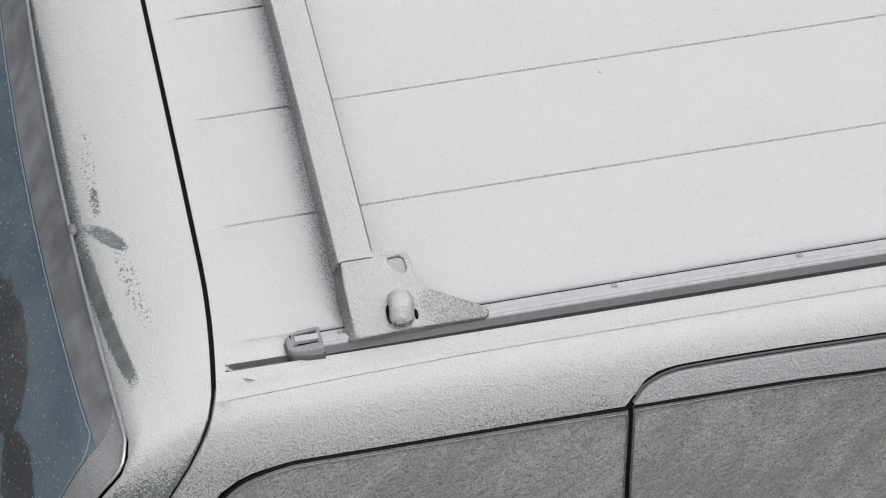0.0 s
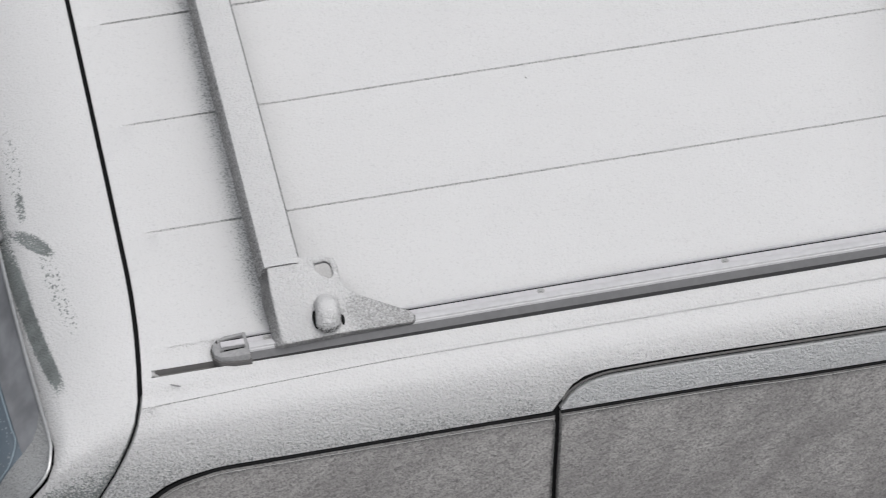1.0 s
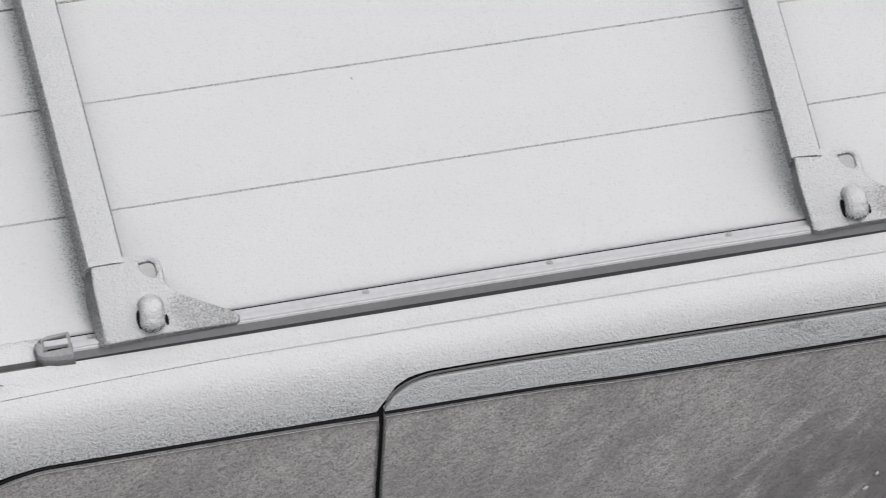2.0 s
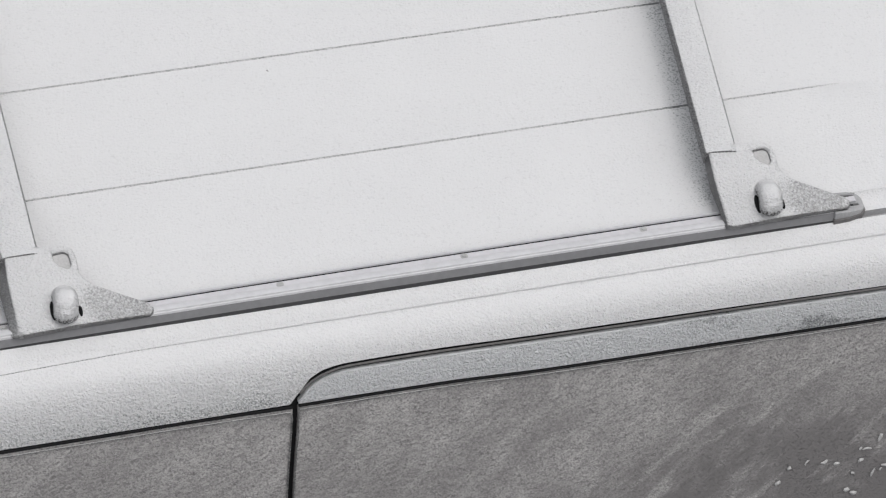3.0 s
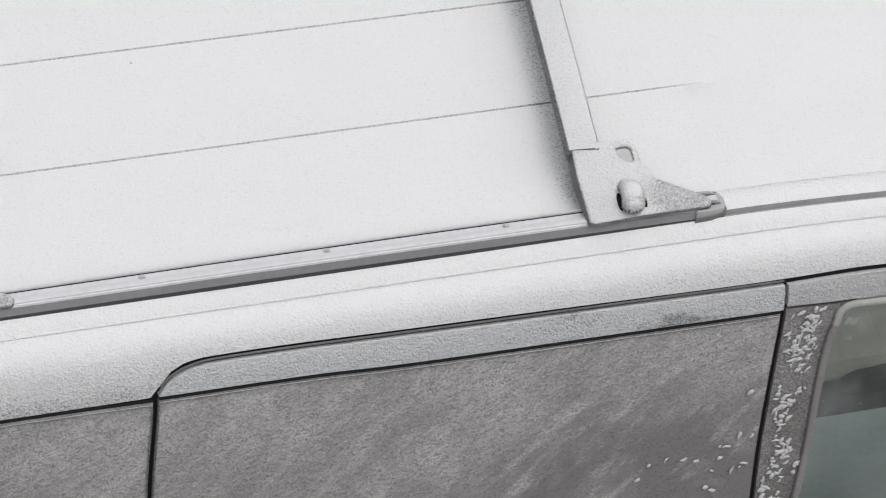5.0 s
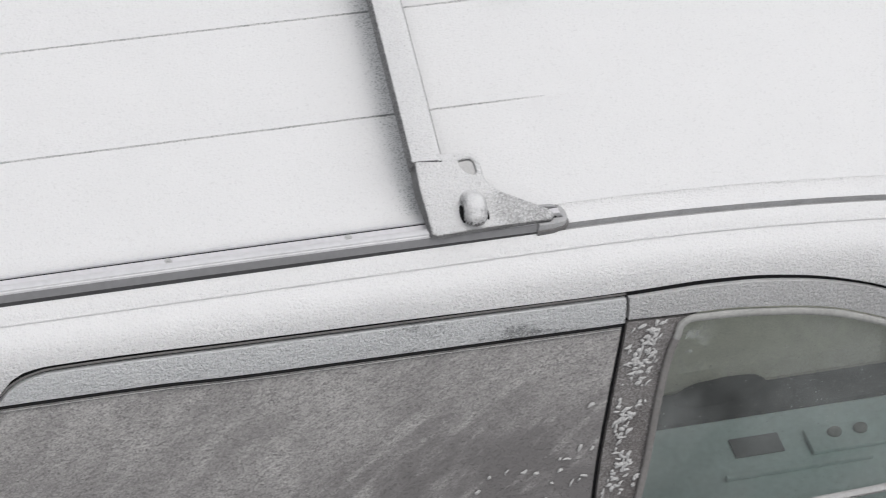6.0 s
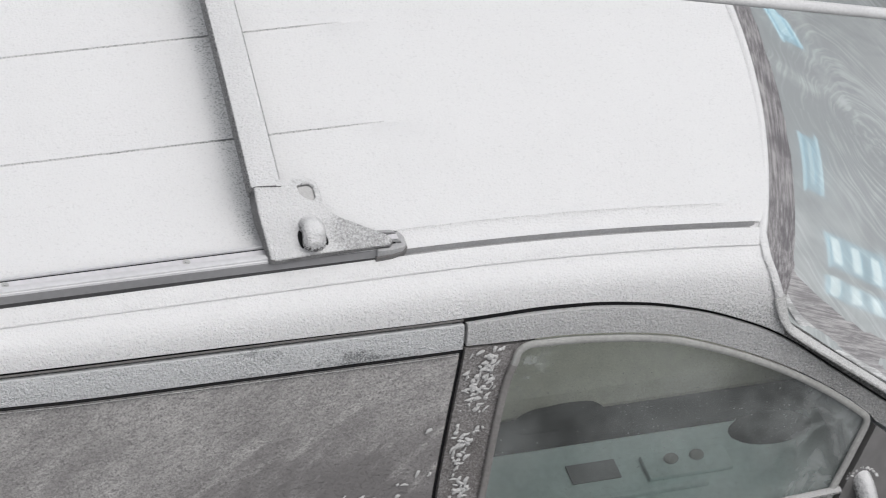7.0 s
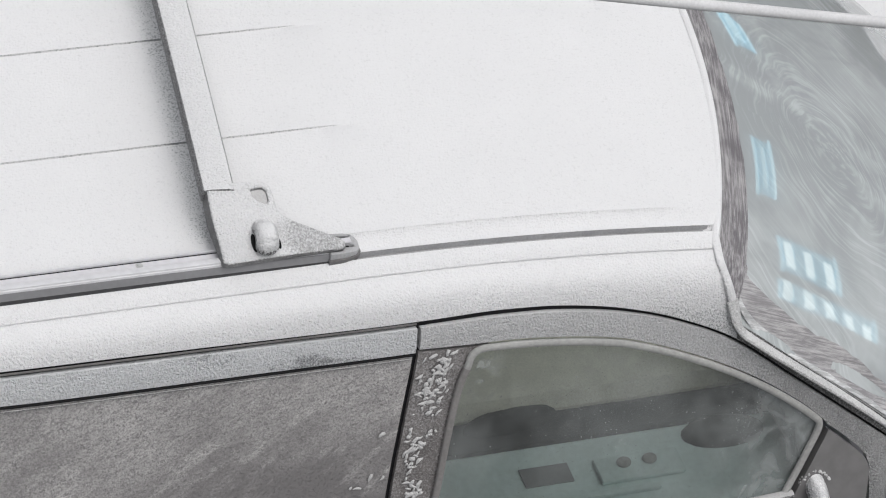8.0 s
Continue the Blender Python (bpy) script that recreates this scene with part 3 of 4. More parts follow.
def flank(mirror):
    """All panels of one side: quarter glass, sliding door, front door."""
    kw = dict(mirror=mirror)
    # rear quarter
    rear_edge = curve((0.3, -1.50), (1.2, -1.24), (1.44, -1.06), (1.56, -0.985), (1.606, -0.95), (1.64, -0.86))
    quarter = part("quarter_panel", side_patch(flat(-1.46), plus(REAR_GAP, -0.004), flat(1.02), flat(ROCKER), 30, 12, **kw), M_BODY, van)
    part("quarter_window", side_patch(flat(-1.05), plus(REAR_GAP, -0.004), Q_TOP, flat(1.03), 60, 22, out=-0.002, **kw), M_DUSTY, van,
         "dark tinted glass under a grey frost film")
    rim = [on_side(x, Q_TOP(x) - 0.0042, 0.0) for x in np.linspace(-1.0, REAR_GAP(1.63) - 0.008, 60)] + \
          [on_side(REAR_GAP(z) - 0.005, z, 0.0) for z in np.linspace(1.628, 1.05, 30)]
    part("window_edge", sweep([far(p) if mirror else p for p in rim], round_section(0.0022, 0.0026, 6), up=(0, -0.9, 0.3)), M_TRIM, van, "thin pale edge of the glass")
    seal = [on_side(x, Q_TOP(x) + 0.0028, -0.0012) for x in np.linspace(-0.99, REAR_GAP(1.63) - 0.004, 60)]
    part("glass_seal", sweep([far(p) if mirror else p for p in seal], round_section(0.0052, 0.0050, 8), up=(0, -0.9, 0.3)), M_GAP, van, "black rubber seal above the glass")
    pillar = side_patch(curve((1.0, -1.455), (1.15, -1.385), (1.42, -1.195), (1.46, -1.165)), flat(-1.056), curve((-1.46, 1.05), (-1.385, 1.16), (-1.2, 1.415), (-1.10, 1.44), (-1.056, 1.447)), flat(1.015), 16, 14, **kw)
    part("rear_pillar", pillar, M_BODY, van)
    # sliding door: upper band, glass, lower panel
    door = part("sliding_door", side_patch(plus(REAR_GAP, 0.005), plus(FRONT_GAP, -0.003), plus(DOOR_TOP, -0.0025), plus(BAND_LOW, 0.003), 70, 8, out=0.001, **kw), M_BAND, van,
                "door top rail in thin bluish frost")
    part("window_pane", side_patch(plus(REAR_GAP, 0.005), plus(FRONT_GAP, -0.006), plus(BAND_LOW, -0.003), flat(1.03), 70, 30, out=-0.003, **kw), M_DUSTY, door,
         "dark tinted glass under a grey frost film")
    part("door_panel", side_patch(plus(REAR_GAP, 0.005), plus(FRONT_GAP, -0.003), flat(1.02), flat(ROCKER), 20, 12, **kw), M_BODY, door)
    rim = [on_side(REAR_GAP(z) + 0.006, z, 0.0) for z in np.linspace(1.05, 1.632, 30)] + \
          [on_side(x, BAND_LOW(x) - 0.0068, 0.0) for x in np.linspace(REAR_GAP(1.63) + 0.008, FRONT_GAP(1.63) - 0.012, 60)]
    part("window_edge", sweep([far(p) if mirror else p for p in rim], round_section(0.0022, 0.0026, 6), up=(0, -0.9, 0.3)), M_TRIM, door, "thin pale edge of the glass")
    seal = [on_side(x, BAND_LOW(x) - 0.0008, -0.0012) for x in np.linspace(REAR_GAP(1.63) + 0.006, FRONT_GAP(1.63) - 0.006, 60)]
    part("glass_seal", sweep([far(p) if mirror else p for p in seal], round_section(0.0054, 0.0050, 8), up=(0, -0.9, 0.3)), M_GAP, door, "black rubber seal above the glass")
    lip = [on_side(x, DOOR_TOP(x) + 0.0024, -0.0025) for x in np.linspace(-0.322, 0.684, 90)]
    part("drip_strip", sweep([far(p) if mirror else p for p in lip], round_section(0.0040, 0.004, 6), up=(0, -0.9, 0.3)), M_DRIP, door, "thin dark grey drip strip")
    # front door
    low = lambda x: max(WIN_TOP(x), 0) if x < 1.456 else SAIL_TOP(x) if x < 1.562 else 1.255 - (x - 1.562) * 9
    front = part("front_door", side_patch(plus(FRONT_GAP, 0.003), flat(1.60), F_TOP, plus(low, 0.003), 90, 8, out=0.001, **kw), M_FRAME, van,
                 "door frame in thin grey frost")
    part("pillar_trim", side_patch(plus(FRONT_GAP, 0.003), plus(WIN_LEFT, 0.004), plus(WIN_TOP, -0.003), flat(1.20), 12, 40, out=-0.002, **kw), M_PTRIM, front,
         "black pillar trim with scraps of frost")
    pane = part("window_pane", side_patch(WIN_LEFT, WIN_RIGHT, plus(WIN_TOP, -0.003), flat(1.20), 60, 30, out=-0.006, depth=0.0, **kw), M_PANE, front, "clear greenish side glass")
    pane.visible_shadow = False
    line = [on_side(WIN_LEFT(z) + 0.002, z, 0.002) for z in np.linspace(1.22, 1.60, 26)] + \
           [on_side(0.779, 1.617, 0.002), on_side(0.796, 1.6255, 0.002)] + \
           [on_side(x, WIN_TOP(x) - 0.006, 0.002) for x in np.linspace(0.82, 1.438, 50)] + \
           [on_side(1.444, 1.378, 0.002)] + [on_side(WIN_RIGHT(z) - 0.002, z, 0.002) for z in np.linspace(1.368, 1.22, 12)]
    line = smooth_line([far(p) if mirror else p for p in line], 160)
    cut = next(i for i, p in enumerate(line) if p.z > 1.590)
    part("window_moulding", sweep(line[cut:], round_section(0.013, 0.011, 10), up=(0, -0.95, 0.3)), M_MOULD, front, "grey rubber moulding round the glass")
    part("window_moulding", sweep(line[:cut + 1], round_section(0.013, 0.011, 10), up=(0, -0.95, 0.3)), M_SIDEMOULD, front, "dark grey rubber moulding beside the pillar")
    belt = [on_side(x, BELT - 0.002 * (x - 0.7), 0.006) for x in np.linspace(0.69, 1.405, 20)]
    part("belt_strip", sweep([far(p) if mirror else p for p in belt], round_section(0.016, 0.010, 10), up=(0, 0, 1)), M_TRIM, front, "frost-topped belt strip")
    part("mirror_sail", side_patch(plus(WIN_RIGHT, 0.020), flat(1.558), plus(SAIL_TOP, -0.0045), flat(1.14), 24, 20, out=0.004, depth=0.016, **kw), M_SAIL, front, "dark grey plastic mirror base plate")
    part("door_panel", side_patch(plus(FRONT_GAP, 0.003), flat(1.60), flat(1.195), flat(ROCKER), 20, 14, **kw), M_BODY, front)
    # windscreen pillar and front wing
    part("windscreen_pillar", side_patch(flat(1.262), flat(2.05), plus(F_TOP, 0.033), plus(F_TOP, 0.0055), 60, 4, depth=0.02, **kw), M_PILLAR, van,
         "dark pillar in patchy frost beside the windscreen")
    part("front_wing", side_patch(flat(1.612), flat(2.75), curve((1.6, 1.19), (1.75, 1.165), (2.05, 0.965), (2.35, 0.90), (2.65, 0.78), (2.75, 0.74)), flat(0.38), 30, 10, **kw), M_BODY, van)


flank(False)
flank(True)


# door mirror: stalk and head
def door_mirror(mirror):
    f = far if mirror else Vector
    stalk = smooth_line([f(p) for p in ((1.448, -0.215, 1.262), (1.449, -0.262, 1.258), (1.450, -0.300, 1.225), (1.450, -0.315, 1.18))], 14)
    body = part("door_mirror", sweep(stalk, round_section(0.040, 0.036, 14), up=(1, 0, 0)), M_KNOB, van, "grey mirror stalk and housing with frost on top")
    c = f((1.44, -0.43, 1.13))
    part("housing", lump(c, (0.06, 0.125, 0.085)), M_SAIL, body)
    collar = bmesh.new()
    rnd = random.Random(9)
    for i in range(26):
        t = math.pi * (0.05 + 0.9 * i / 25)
        rise = 0.024 * math.sin(t) + rnd.uniform(-0.002, 0.004)
        p = f((1.449 + 0.029 * math.cos(t), -0.242 + 0.3 * rise + rnd.uniform(-0.004, 0.002), 1.260 + rise))
        q = pose(*p, rnd.uniform(0, 180), rnd.uniform(0, 180), rnd.uniform(0, 180)) @ Matrix.Diagonal((rnd.uniform(0.002, 0.006), rnd.uniform(0.0015, 0.003), rnd.uniform(0.002, 0.004), 1))
        bmesh.ops.create_icosphere(collar, subdivisions=1, radius=1, matrix=q)
    part("frost_collar", collar, M_FLAKE, body, "ring of scraped frost round the stalk")


door_mirror(False)
door_mirror(True)

# ---------------------------------------------------------------- windscreen and tailgate
SCREEN_SIDE = smooth_line([(1.236, -0.046, 1.679), (1.243, -0.082, 1.661), (1.252, -0.122, 1.618), (1.268, -0.143, 1.582), (1.326, -0.158, 1.527), (1.399, -0.170, 1.476),
                           (1.496, -0.183, 1.413), (1.582, -0.195, 1.357), (1.80, -0.225, 1.21), (2.06, -0.26, 1.03)], 60)
SCREEN_MID = smooth_line([(1.402, MID, 1.686), (1.46, MID, 1.645), (1.60, MID, 1.54), (1.90, MID, 1.31), (2.30, MID, 1.02)], 60)
TAIL_SIDE = smooth_line([(-1.086, -0.060, 1.690), (-1.089, -0.085, 1.686), (-1.102, -0.117, 1.671), (-1.145, -0.136, 1.636), (-1.19, -0.155, 1.575), (-1.27, -0.19, 1.45), (-1.42, -0.26, 1.15)], 50)
TAIL_MID = smooth_line([(-1.113, MID, 1.700), (-1.135, MID, 1.665), (-1.19, MID, 1.58), (-1.29, MID, 1.42), (-1.46, MID, 1.12)], 50)


def screen_z(x, y):
    """Height of the windscreen's outer skin: one smooth bowed sheet, turned down at its sides."""
    d = abs(y - MID) / 0.66
    c = x + 0.165 * d * d - 1.40
    return 1.688 - 0.62 * c - 0.12 * c * c - min(0.055, 0.0068 * d ** 10 + 5.7 * max(0.0, d - 1.09) ** 2)


def across(side, mid, b, d, power):
    """A point of a curved pane: b along its side, d from the middle (0) to the near edge (1)."""
    i = b * (len(side) - 1)
    j = min(int(i), len(side) - 2)
    s, m = side[j].lerp(side[j + 1], i - j), mid[j].lerp(mid[j + 1], i - j)
    k = abs(d) ** power
    p = m.lerp(s, k)
    p.y = m.y + (s.y - m.y) * d
    if side is SCREEN_SIDE:
        p.z = screen_z(p.x, p.y)
    return p


def pane_sheet(side, mid, b0, b1, nb, d0, d1, nd, power=2.0, lift=Vector((0, 0, 0))):
    return grid([[across(side, mid, b0 + (b1 - b0) * i / nb, d0 + (d1 - d0) * j / nd, power) + lift for j in range(nd + 1)] for i in range(nb + 1)])


screen = part("windscreen", pane_sheet(SCREEN_SIDE, SCREEN_MID, 0, 1, 60, -1, 1, 60), M_SCREEN, van,
              "windscreen with frost wiped off in arcs")
screen.visible_shadow = False
top_edge = [across(SCREEN_SIDE, SCREEN_MID, 0.0, d, 2.0) + Vector((-0.004, 0, 0.004)) for d in np.linspace(0, 0.97, 50)]
near_seal = top_edge + [Vector((p.x - 0.003, p.y - 0.004, screen_z(p.x, p.y) + 0.005)) for p in SCREEN_SIDE[1:]]
n_top = len(top_edge)
top_path = smooth_line([far(p) for p in reversed(near_seal[:n_top + 5])] + near_seal[1:n_top + 5], 200)
part("windscreen_seal", sweep(top_path, round_section(0.016, 0.010, 10)), M_SEAL, screen, "windscreen seal crusted with frost")
for f in (Vector, far):
    side_path = smooth_line([f(p) for p in near_seal[n_top + 4:]], 90)
    part("windscreen_seal", sweep(side_path, round_section(0.024, 0.011, 12)), M_POST, screen, "grey windscreen moulding with patchy frost")
lift = Vector((0.0012, 0, 0.0018))


def border_width(d):
    return 0.052 + 0.06 * abs(d) ** 3 + 0.012 * noise.noise((d * 5, 0, 3)) * (1 - abs(d)) + 0.004 * noise.noise((d * 22, 1, 3))


# the dark band runs along the top and round both corners: each column goes from the rim of the glass to the band's inner edge
band = [((0.004, d), (0.004 + border_width(d), d)) for d in np.linspace(0, 0.90, 46)]
band += [((0.004, 0.90 + 0.088 * k / 4), (0.105, 0.90 + 0.012 * k / 4)) for k in (1, 2, 3, 4)]
band += [((0.004 + 0.096 * k / 6, 0.988), (0.105, 0.912 + 0.014 * k / 6)) for k in range(1, 7)]
band = [((o[0], -o[1]), (i[0], -i[1])) for o, i in reversed(band[1:])] + band
border = [[across(SCREEN_SIDE, SCREEN_MID, o[0] + (i[0] - o[0]) * k / 5, o[1] + (i[1] - o[1]) * k / 5, 2.0) + lift for o, i in band] for k in range(6)]
part("dark_border", grid(border), M_BORDER, screen, "dark printed border of the glass, scraped unevenly")

for sgn in (1, -1):
    edge_rows, dull_rows = [], []
    for i in range(61):
        b = 0.10 + 0.88 * i / 60
        wide = 0.012 + 0.005 * noise.noise((b * 9, 2, sgn)) + 0.006 * noise.noise((b * 70, 5, sgn))
        dull = 0.062 + 0.016 * noise.noise((b * 6, 7, sgn)) + 0.005 * noise.noise((b * 60, 8, sgn))
        dull_rows.append([across(SCREEN_SIDE, SCREEN_MID, b, sgn * (0.988 - dull * j / 5), 2.0) + lift * 1.3 for j in range(6)])
        edge_rows.append([across(SCREEN_SIDE, SCREEN_MID, b, sgn * (0.988 - wide * j / 4), 2.0) + lift * 1.6 for j in range(5)])
    part("dark_border", grid(dull_rows), M_SMEAR, screen, "greyish brown smeared border of the glass")
    part("frost_edge", grid(edge_rows), M_EDGE, screen, "ragged strip of scraped frost along the glass edge")

hatch_gap = [(-0.933 - 0.020 * max(0, (d - 0.42) / 0.25) ** 2, MID - d, 0.0) for d in np.linspace(0, 0.665, 26)]
hatch_gap = [(x, y, gutter(y, -2.0) if y > 0.04 else float(np.interp(y, (-0.045, 0.0, 0.04), (1.722, 1.7335, 1.742)))) for x, y, _ in hatch_gap]
hatch_gap += [(-0.962, -0.075, 1.712), (-0.978, -0.098, 1.694), (-1.003, -0.122, 1.666), (-1.046, -0.146, 1.617), (-1.10, -0.165, 1.55), (-1.20, -0.202, 1.42), (-1.38, -0.27, 1.15)]
hatch_edge = [tuple(across(TAIL_SIDE, TAIL_MID, 0.0, d / 0.68, 2.0)) for d in np.linspace(0, 0.665, 26)]
hatch_edge += [tuple(TAIL_SIDE[i] + Vector((0.004, 0, 0.002))) for i in (1, 3, 5, 9, 14, 26, 50)]


def hatch_shell():
    rows_ = []
    n = 14
    for j in range(n + 1):
        t = j / n
        row = []
        for g_, e_ in zip(hatch_gap, hatch_edge):
            p = Vector(g_).lerp(Vector(e_), t)
            p.z += 0.05 * t * (1 - t) * (1.0 if p.y > 0 else 0.4)
            p.z += -0.008 * max(0, t - 0.85) / 0.15
            row.append(p)
        rows_.append([far(p) for p in reversed(row[1:])] + row)
    return skirt(grid(rows_), lambda v: Vector((0, 0, -1)), 0.014)


hatch = part("tailgate", hatch_shell(), M_HATCH, van, "tailgate top in white frost with bare greenish streaks")
part("rear_window", pane_sheet(TAIL_SIDE, TAIL_MID, 0.0, 1, 50, -1, 1, 50), M_REAR, hatch, "dark glossy rear window, sky and tree reflections put in its colour")
part("dark_border", pane_sheet(TAIL_SIDE, TAIL_MID, 0.005, 0.13, 6, -0.90, 0.90, 50, lift=Vector((-0.002, 0, 0.0015))), M_FRIT, hatch, "dark printed border of the rear glass")
for sgn in (1, -1):
    part("dark_border", pane_sheet(TAIL_SIDE, TAIL_MID, 0.005, 0.99, 34, sgn * 0.90, sgn * 0.995, 4, lift=Vector((-0.002, 0, 0.0015))), M_CORNER, hatch, "frosted corner of the rear glass")
inner = [across(TAIL_SIDE, TAIL_MID, 0.135, d, 2.0) + Vector((-0.003, 0, 0.002)) for d in np.linspace(-0.86, 0.86, 50)]
inner = [across(TAIL_SIDE, TAIL_MID, b, -0.892, 2.0) + Vector((-0.003, 0, 0.002)) for b in np.linspace(0.9, 0.17, 20)] + inner + \
        [across(TAIL_SIDE, TAIL_MID, b, 0.892, 2.0) + Vector((-0.003, 0, 0.002)) for b in np.linspace(0.17, 0.9, 20)]
part("border_line", sweep(smooth_line(inner, 200), round_section(0.0028, 0.002, 6)), M_BLUE, hatch, "thin pale blue line inside the border")
edge_path = [across(TAIL_SIDE, TAIL_MID, 0.0, d, 2.0) + Vector((-0.003, 0, 0.003)) for d in np.linspace(0, 0.97, 50)] + [p + Vector((-0.002, -0.002, 0.003)) for p in TAIL_SIDE[1:]]
part("bright_strip", sweep(smooth_line([far(p) for p in reversed(edge_path)] + edge_path[1:], 240), round_section(0.006, 0.005, 8)), M_CHROME, hatch, "thin bright strip along the glass")
stop = part("rubber_stop", lump((-1.108, 0.352, 1.702), (0.008, 0.012, 0.008)), M_RAILSIDE, hatch, "small domed grey stop")
gap_path = [Vector(p) + Vector((0.005, 0, -0.008)) for p in hatch_gap]
gap_sheet = grid([[far(p) + Vector((o, 0, 0)) for p in reversed(gap_path)] + [p + Vector((o, 0, 0)) for p in gap_path[1:]] for o in (-0.02, 0.02)])
part("tailgate_seal", gap_sheet, M_GAP, van, "black seal in the tailgate joint")
part("tailgate_panel", box(-1.485, MID, 0.78, 0.12, 1.88, 0.76, 0.05), M_BODY, hatch)

# ---------------------------------------------------------------- roof rack


def rail(mirror):
    f = far if mirror else Vector
    x0, x1 = -0.775, 0.560
    xs = np.linspace(x0, x1, 30)
    line = [f((x, 0.0, 1.741 + 0.004 * (1 - ((x + 0.1) / 0.7) ** 2))) for x in xs]
    if mirror:
        line.reverse()
    # across: plus is outward, towards the street
    body = part("roof_rail", sweep(line, [(-0.026, -0.004), (-0.026, 0.010), (-0.022, 0.011), (-0.021, 0.006), (-0.006, 0.006), (-0.005, 0.0125), (0.0015, 0.0145), (0.0072, 0.0145),
                                          (0.0078, 0.0128), (0.0070, 0.0118), (0.0090, 0.0108), (0.0105, 0.0050), (0.013, -0.006)]), M_ALU, van, "bright aluminium roof rail")
    part("rail_side", sweep(line, [(0.0098, 0.0074), (0.0109, 0.0074), (0.0152, -0.0045), (0.0138, -0.0045)]), M_RAILSIDE, body, "grey outer face of the rail")
    part("track", sweep(line, [(-0.0205, 0.0064), (-0.0205, 0.0074), (-0.0065, 0.0074), (-0.0065, 0.0064)]), M_TRACK, body, "pale screw track")
    part("track_edge", sweep(line, [(-0.0207, 0.0070), (-0.0207, 0.0082), (-0.0192, 0.0082), (-0.0192, 0.0070)]), M_GAP, body, "dark inner edge of the track")
    # Dark strip added for the shade under the rail.
    part("shade_strip", sweep(line, [(0.010, -0.014), (0.010, -0.004), (0.0156, -0.0060), (0.0168, -0.0114)]), M_UNDER, body, "dark strip for the shade under the rail")
    part("inner_gap", sweep(line, [(-0.0305, -0.006), (-0.0305, 0.0045), (-0.0262, 0.0055), (-0.0262, -0.006)]), M_MOULD, body, "dark joint beside the rail")
    for x in (-0.745, -0.613, -0.323, -0.034, 0.254):
        bm = bmesh.new()
        z = 1.741 + 0.004 * (1 - ((x + 0.1) / 0.7) ** 2) + 0.0075
        bmesh.ops.create_cone(bm, cap_ends=True, segments=16, radius1=0.0062, radius2=0.0056, depth=0.0012, matrix=Matrix.Translation(f((x, 0.0135, z))))
        bmesh.ops.create_cone(bm, cap_ends=True, segments=12, radius1=0.0034, radius2=0.0030, depth=0.0022, matrix=Matrix.Translation(f((x, 0.0135, z + 0.0014))))
        part("screw", bm, M_SCREW, body, "flat steel screw")
    for end, s in ((x0, -1), (x1, 1)):
        out = [(0, 0.029), (0.030, 0.028), (0.044, 0.022), (0.048, 0.012), (0.047, -0.004), (0.040, -0.012), (0.022, -0.016), (0, -0.017)]
        pts = [(end + s * a_ * 1.12, b_) for a_, b_ in out]
        slot1 = [(end + s * a_, b_) for a_, b_ in ((0.006, 0.0235), (0.042, 0.0215), (0.042, 0.0160), (0.006, 0.0175))]
        slot2 = [(end + s * a_, b_) for a_, b_ in ((0.006, 0.0040), (0.044, 0.0035), (0.044, -0.0015), (0.006, -0.0020))]
        if mirror:
            pts, slot1, slot2 = ([(x, 2 * MID - y) for x, y in l] for l in (pts, slot1, slot2))
        cap = solid(pts, 1.729, 1.753, 0.0025, holes=(slot1, slot2))
        for v in cap.verts:
            k = abs(v.co.x - end) / 0.048
            v.co.z -= 0.004 * k * k * (1 if v.co.z > 1.741 else 0)
        cx, cy = end + s * 0.02, f((0, 0.006, 0))[1]
        # Wider dark base draws the shadow gap round the cap.
        base_ = solid([(cx + (x - cx) * 1.08, cy + (y - cy) * 1.13) for x, y in pts], 1.729, 1.7405, 0.001)
        part("cap_shade_base", base_, M_DRIP, body, "dark base for the shade gap round the end cap")
        part("end_cap", cap, M_CAP, body, "grey plastic end cap with two slots")
        # Black block put under the slots for their shade.
        inner = box(end + s * 0.019, f((0, 0.0075, 0))[1], 1.7395, 0.036, 0.033, 0.0150, 0.001, 1)
        part("slot_shade", inner, M_GAP, body)
        plate = box(end + s * 0.023, f((0, 0.0100, 0))[1], 1.7525, 0.036, 0.0112, 0.003, 0.001, 1)
        part("cap_plate", plate, M_TRACK, body, "pale powdered strip between the slots")


rail(False)
rail(True)

FOOT = [(0.000, 0.104), (0.047, 0.108), (0.071, 0.106), (0.092, 0.104), (0.101, 0.098), (0.105, 0.083), (0.105, 0.062), (0.112, 0.050), (0.127, 0.040), (0.150, 0.029), (0.174, 0.018), (0.200, 0.006),
        (0.206, 0.000), (0.205, -0.008), (0.199, -0.012), (0.142, -0.013), (0.090, -0.014), (0.010, -0.017), (0.001, -0.014), (-0.001, 0.02), (-0.003, 0.06)]
HOLE = [(0.070, 0.093), (0.088, 0.094), (0.094, 0.089), (0.095, 0.073), (0.090, 0.069), (0.078, 0.075), (0.071, 0.083)]


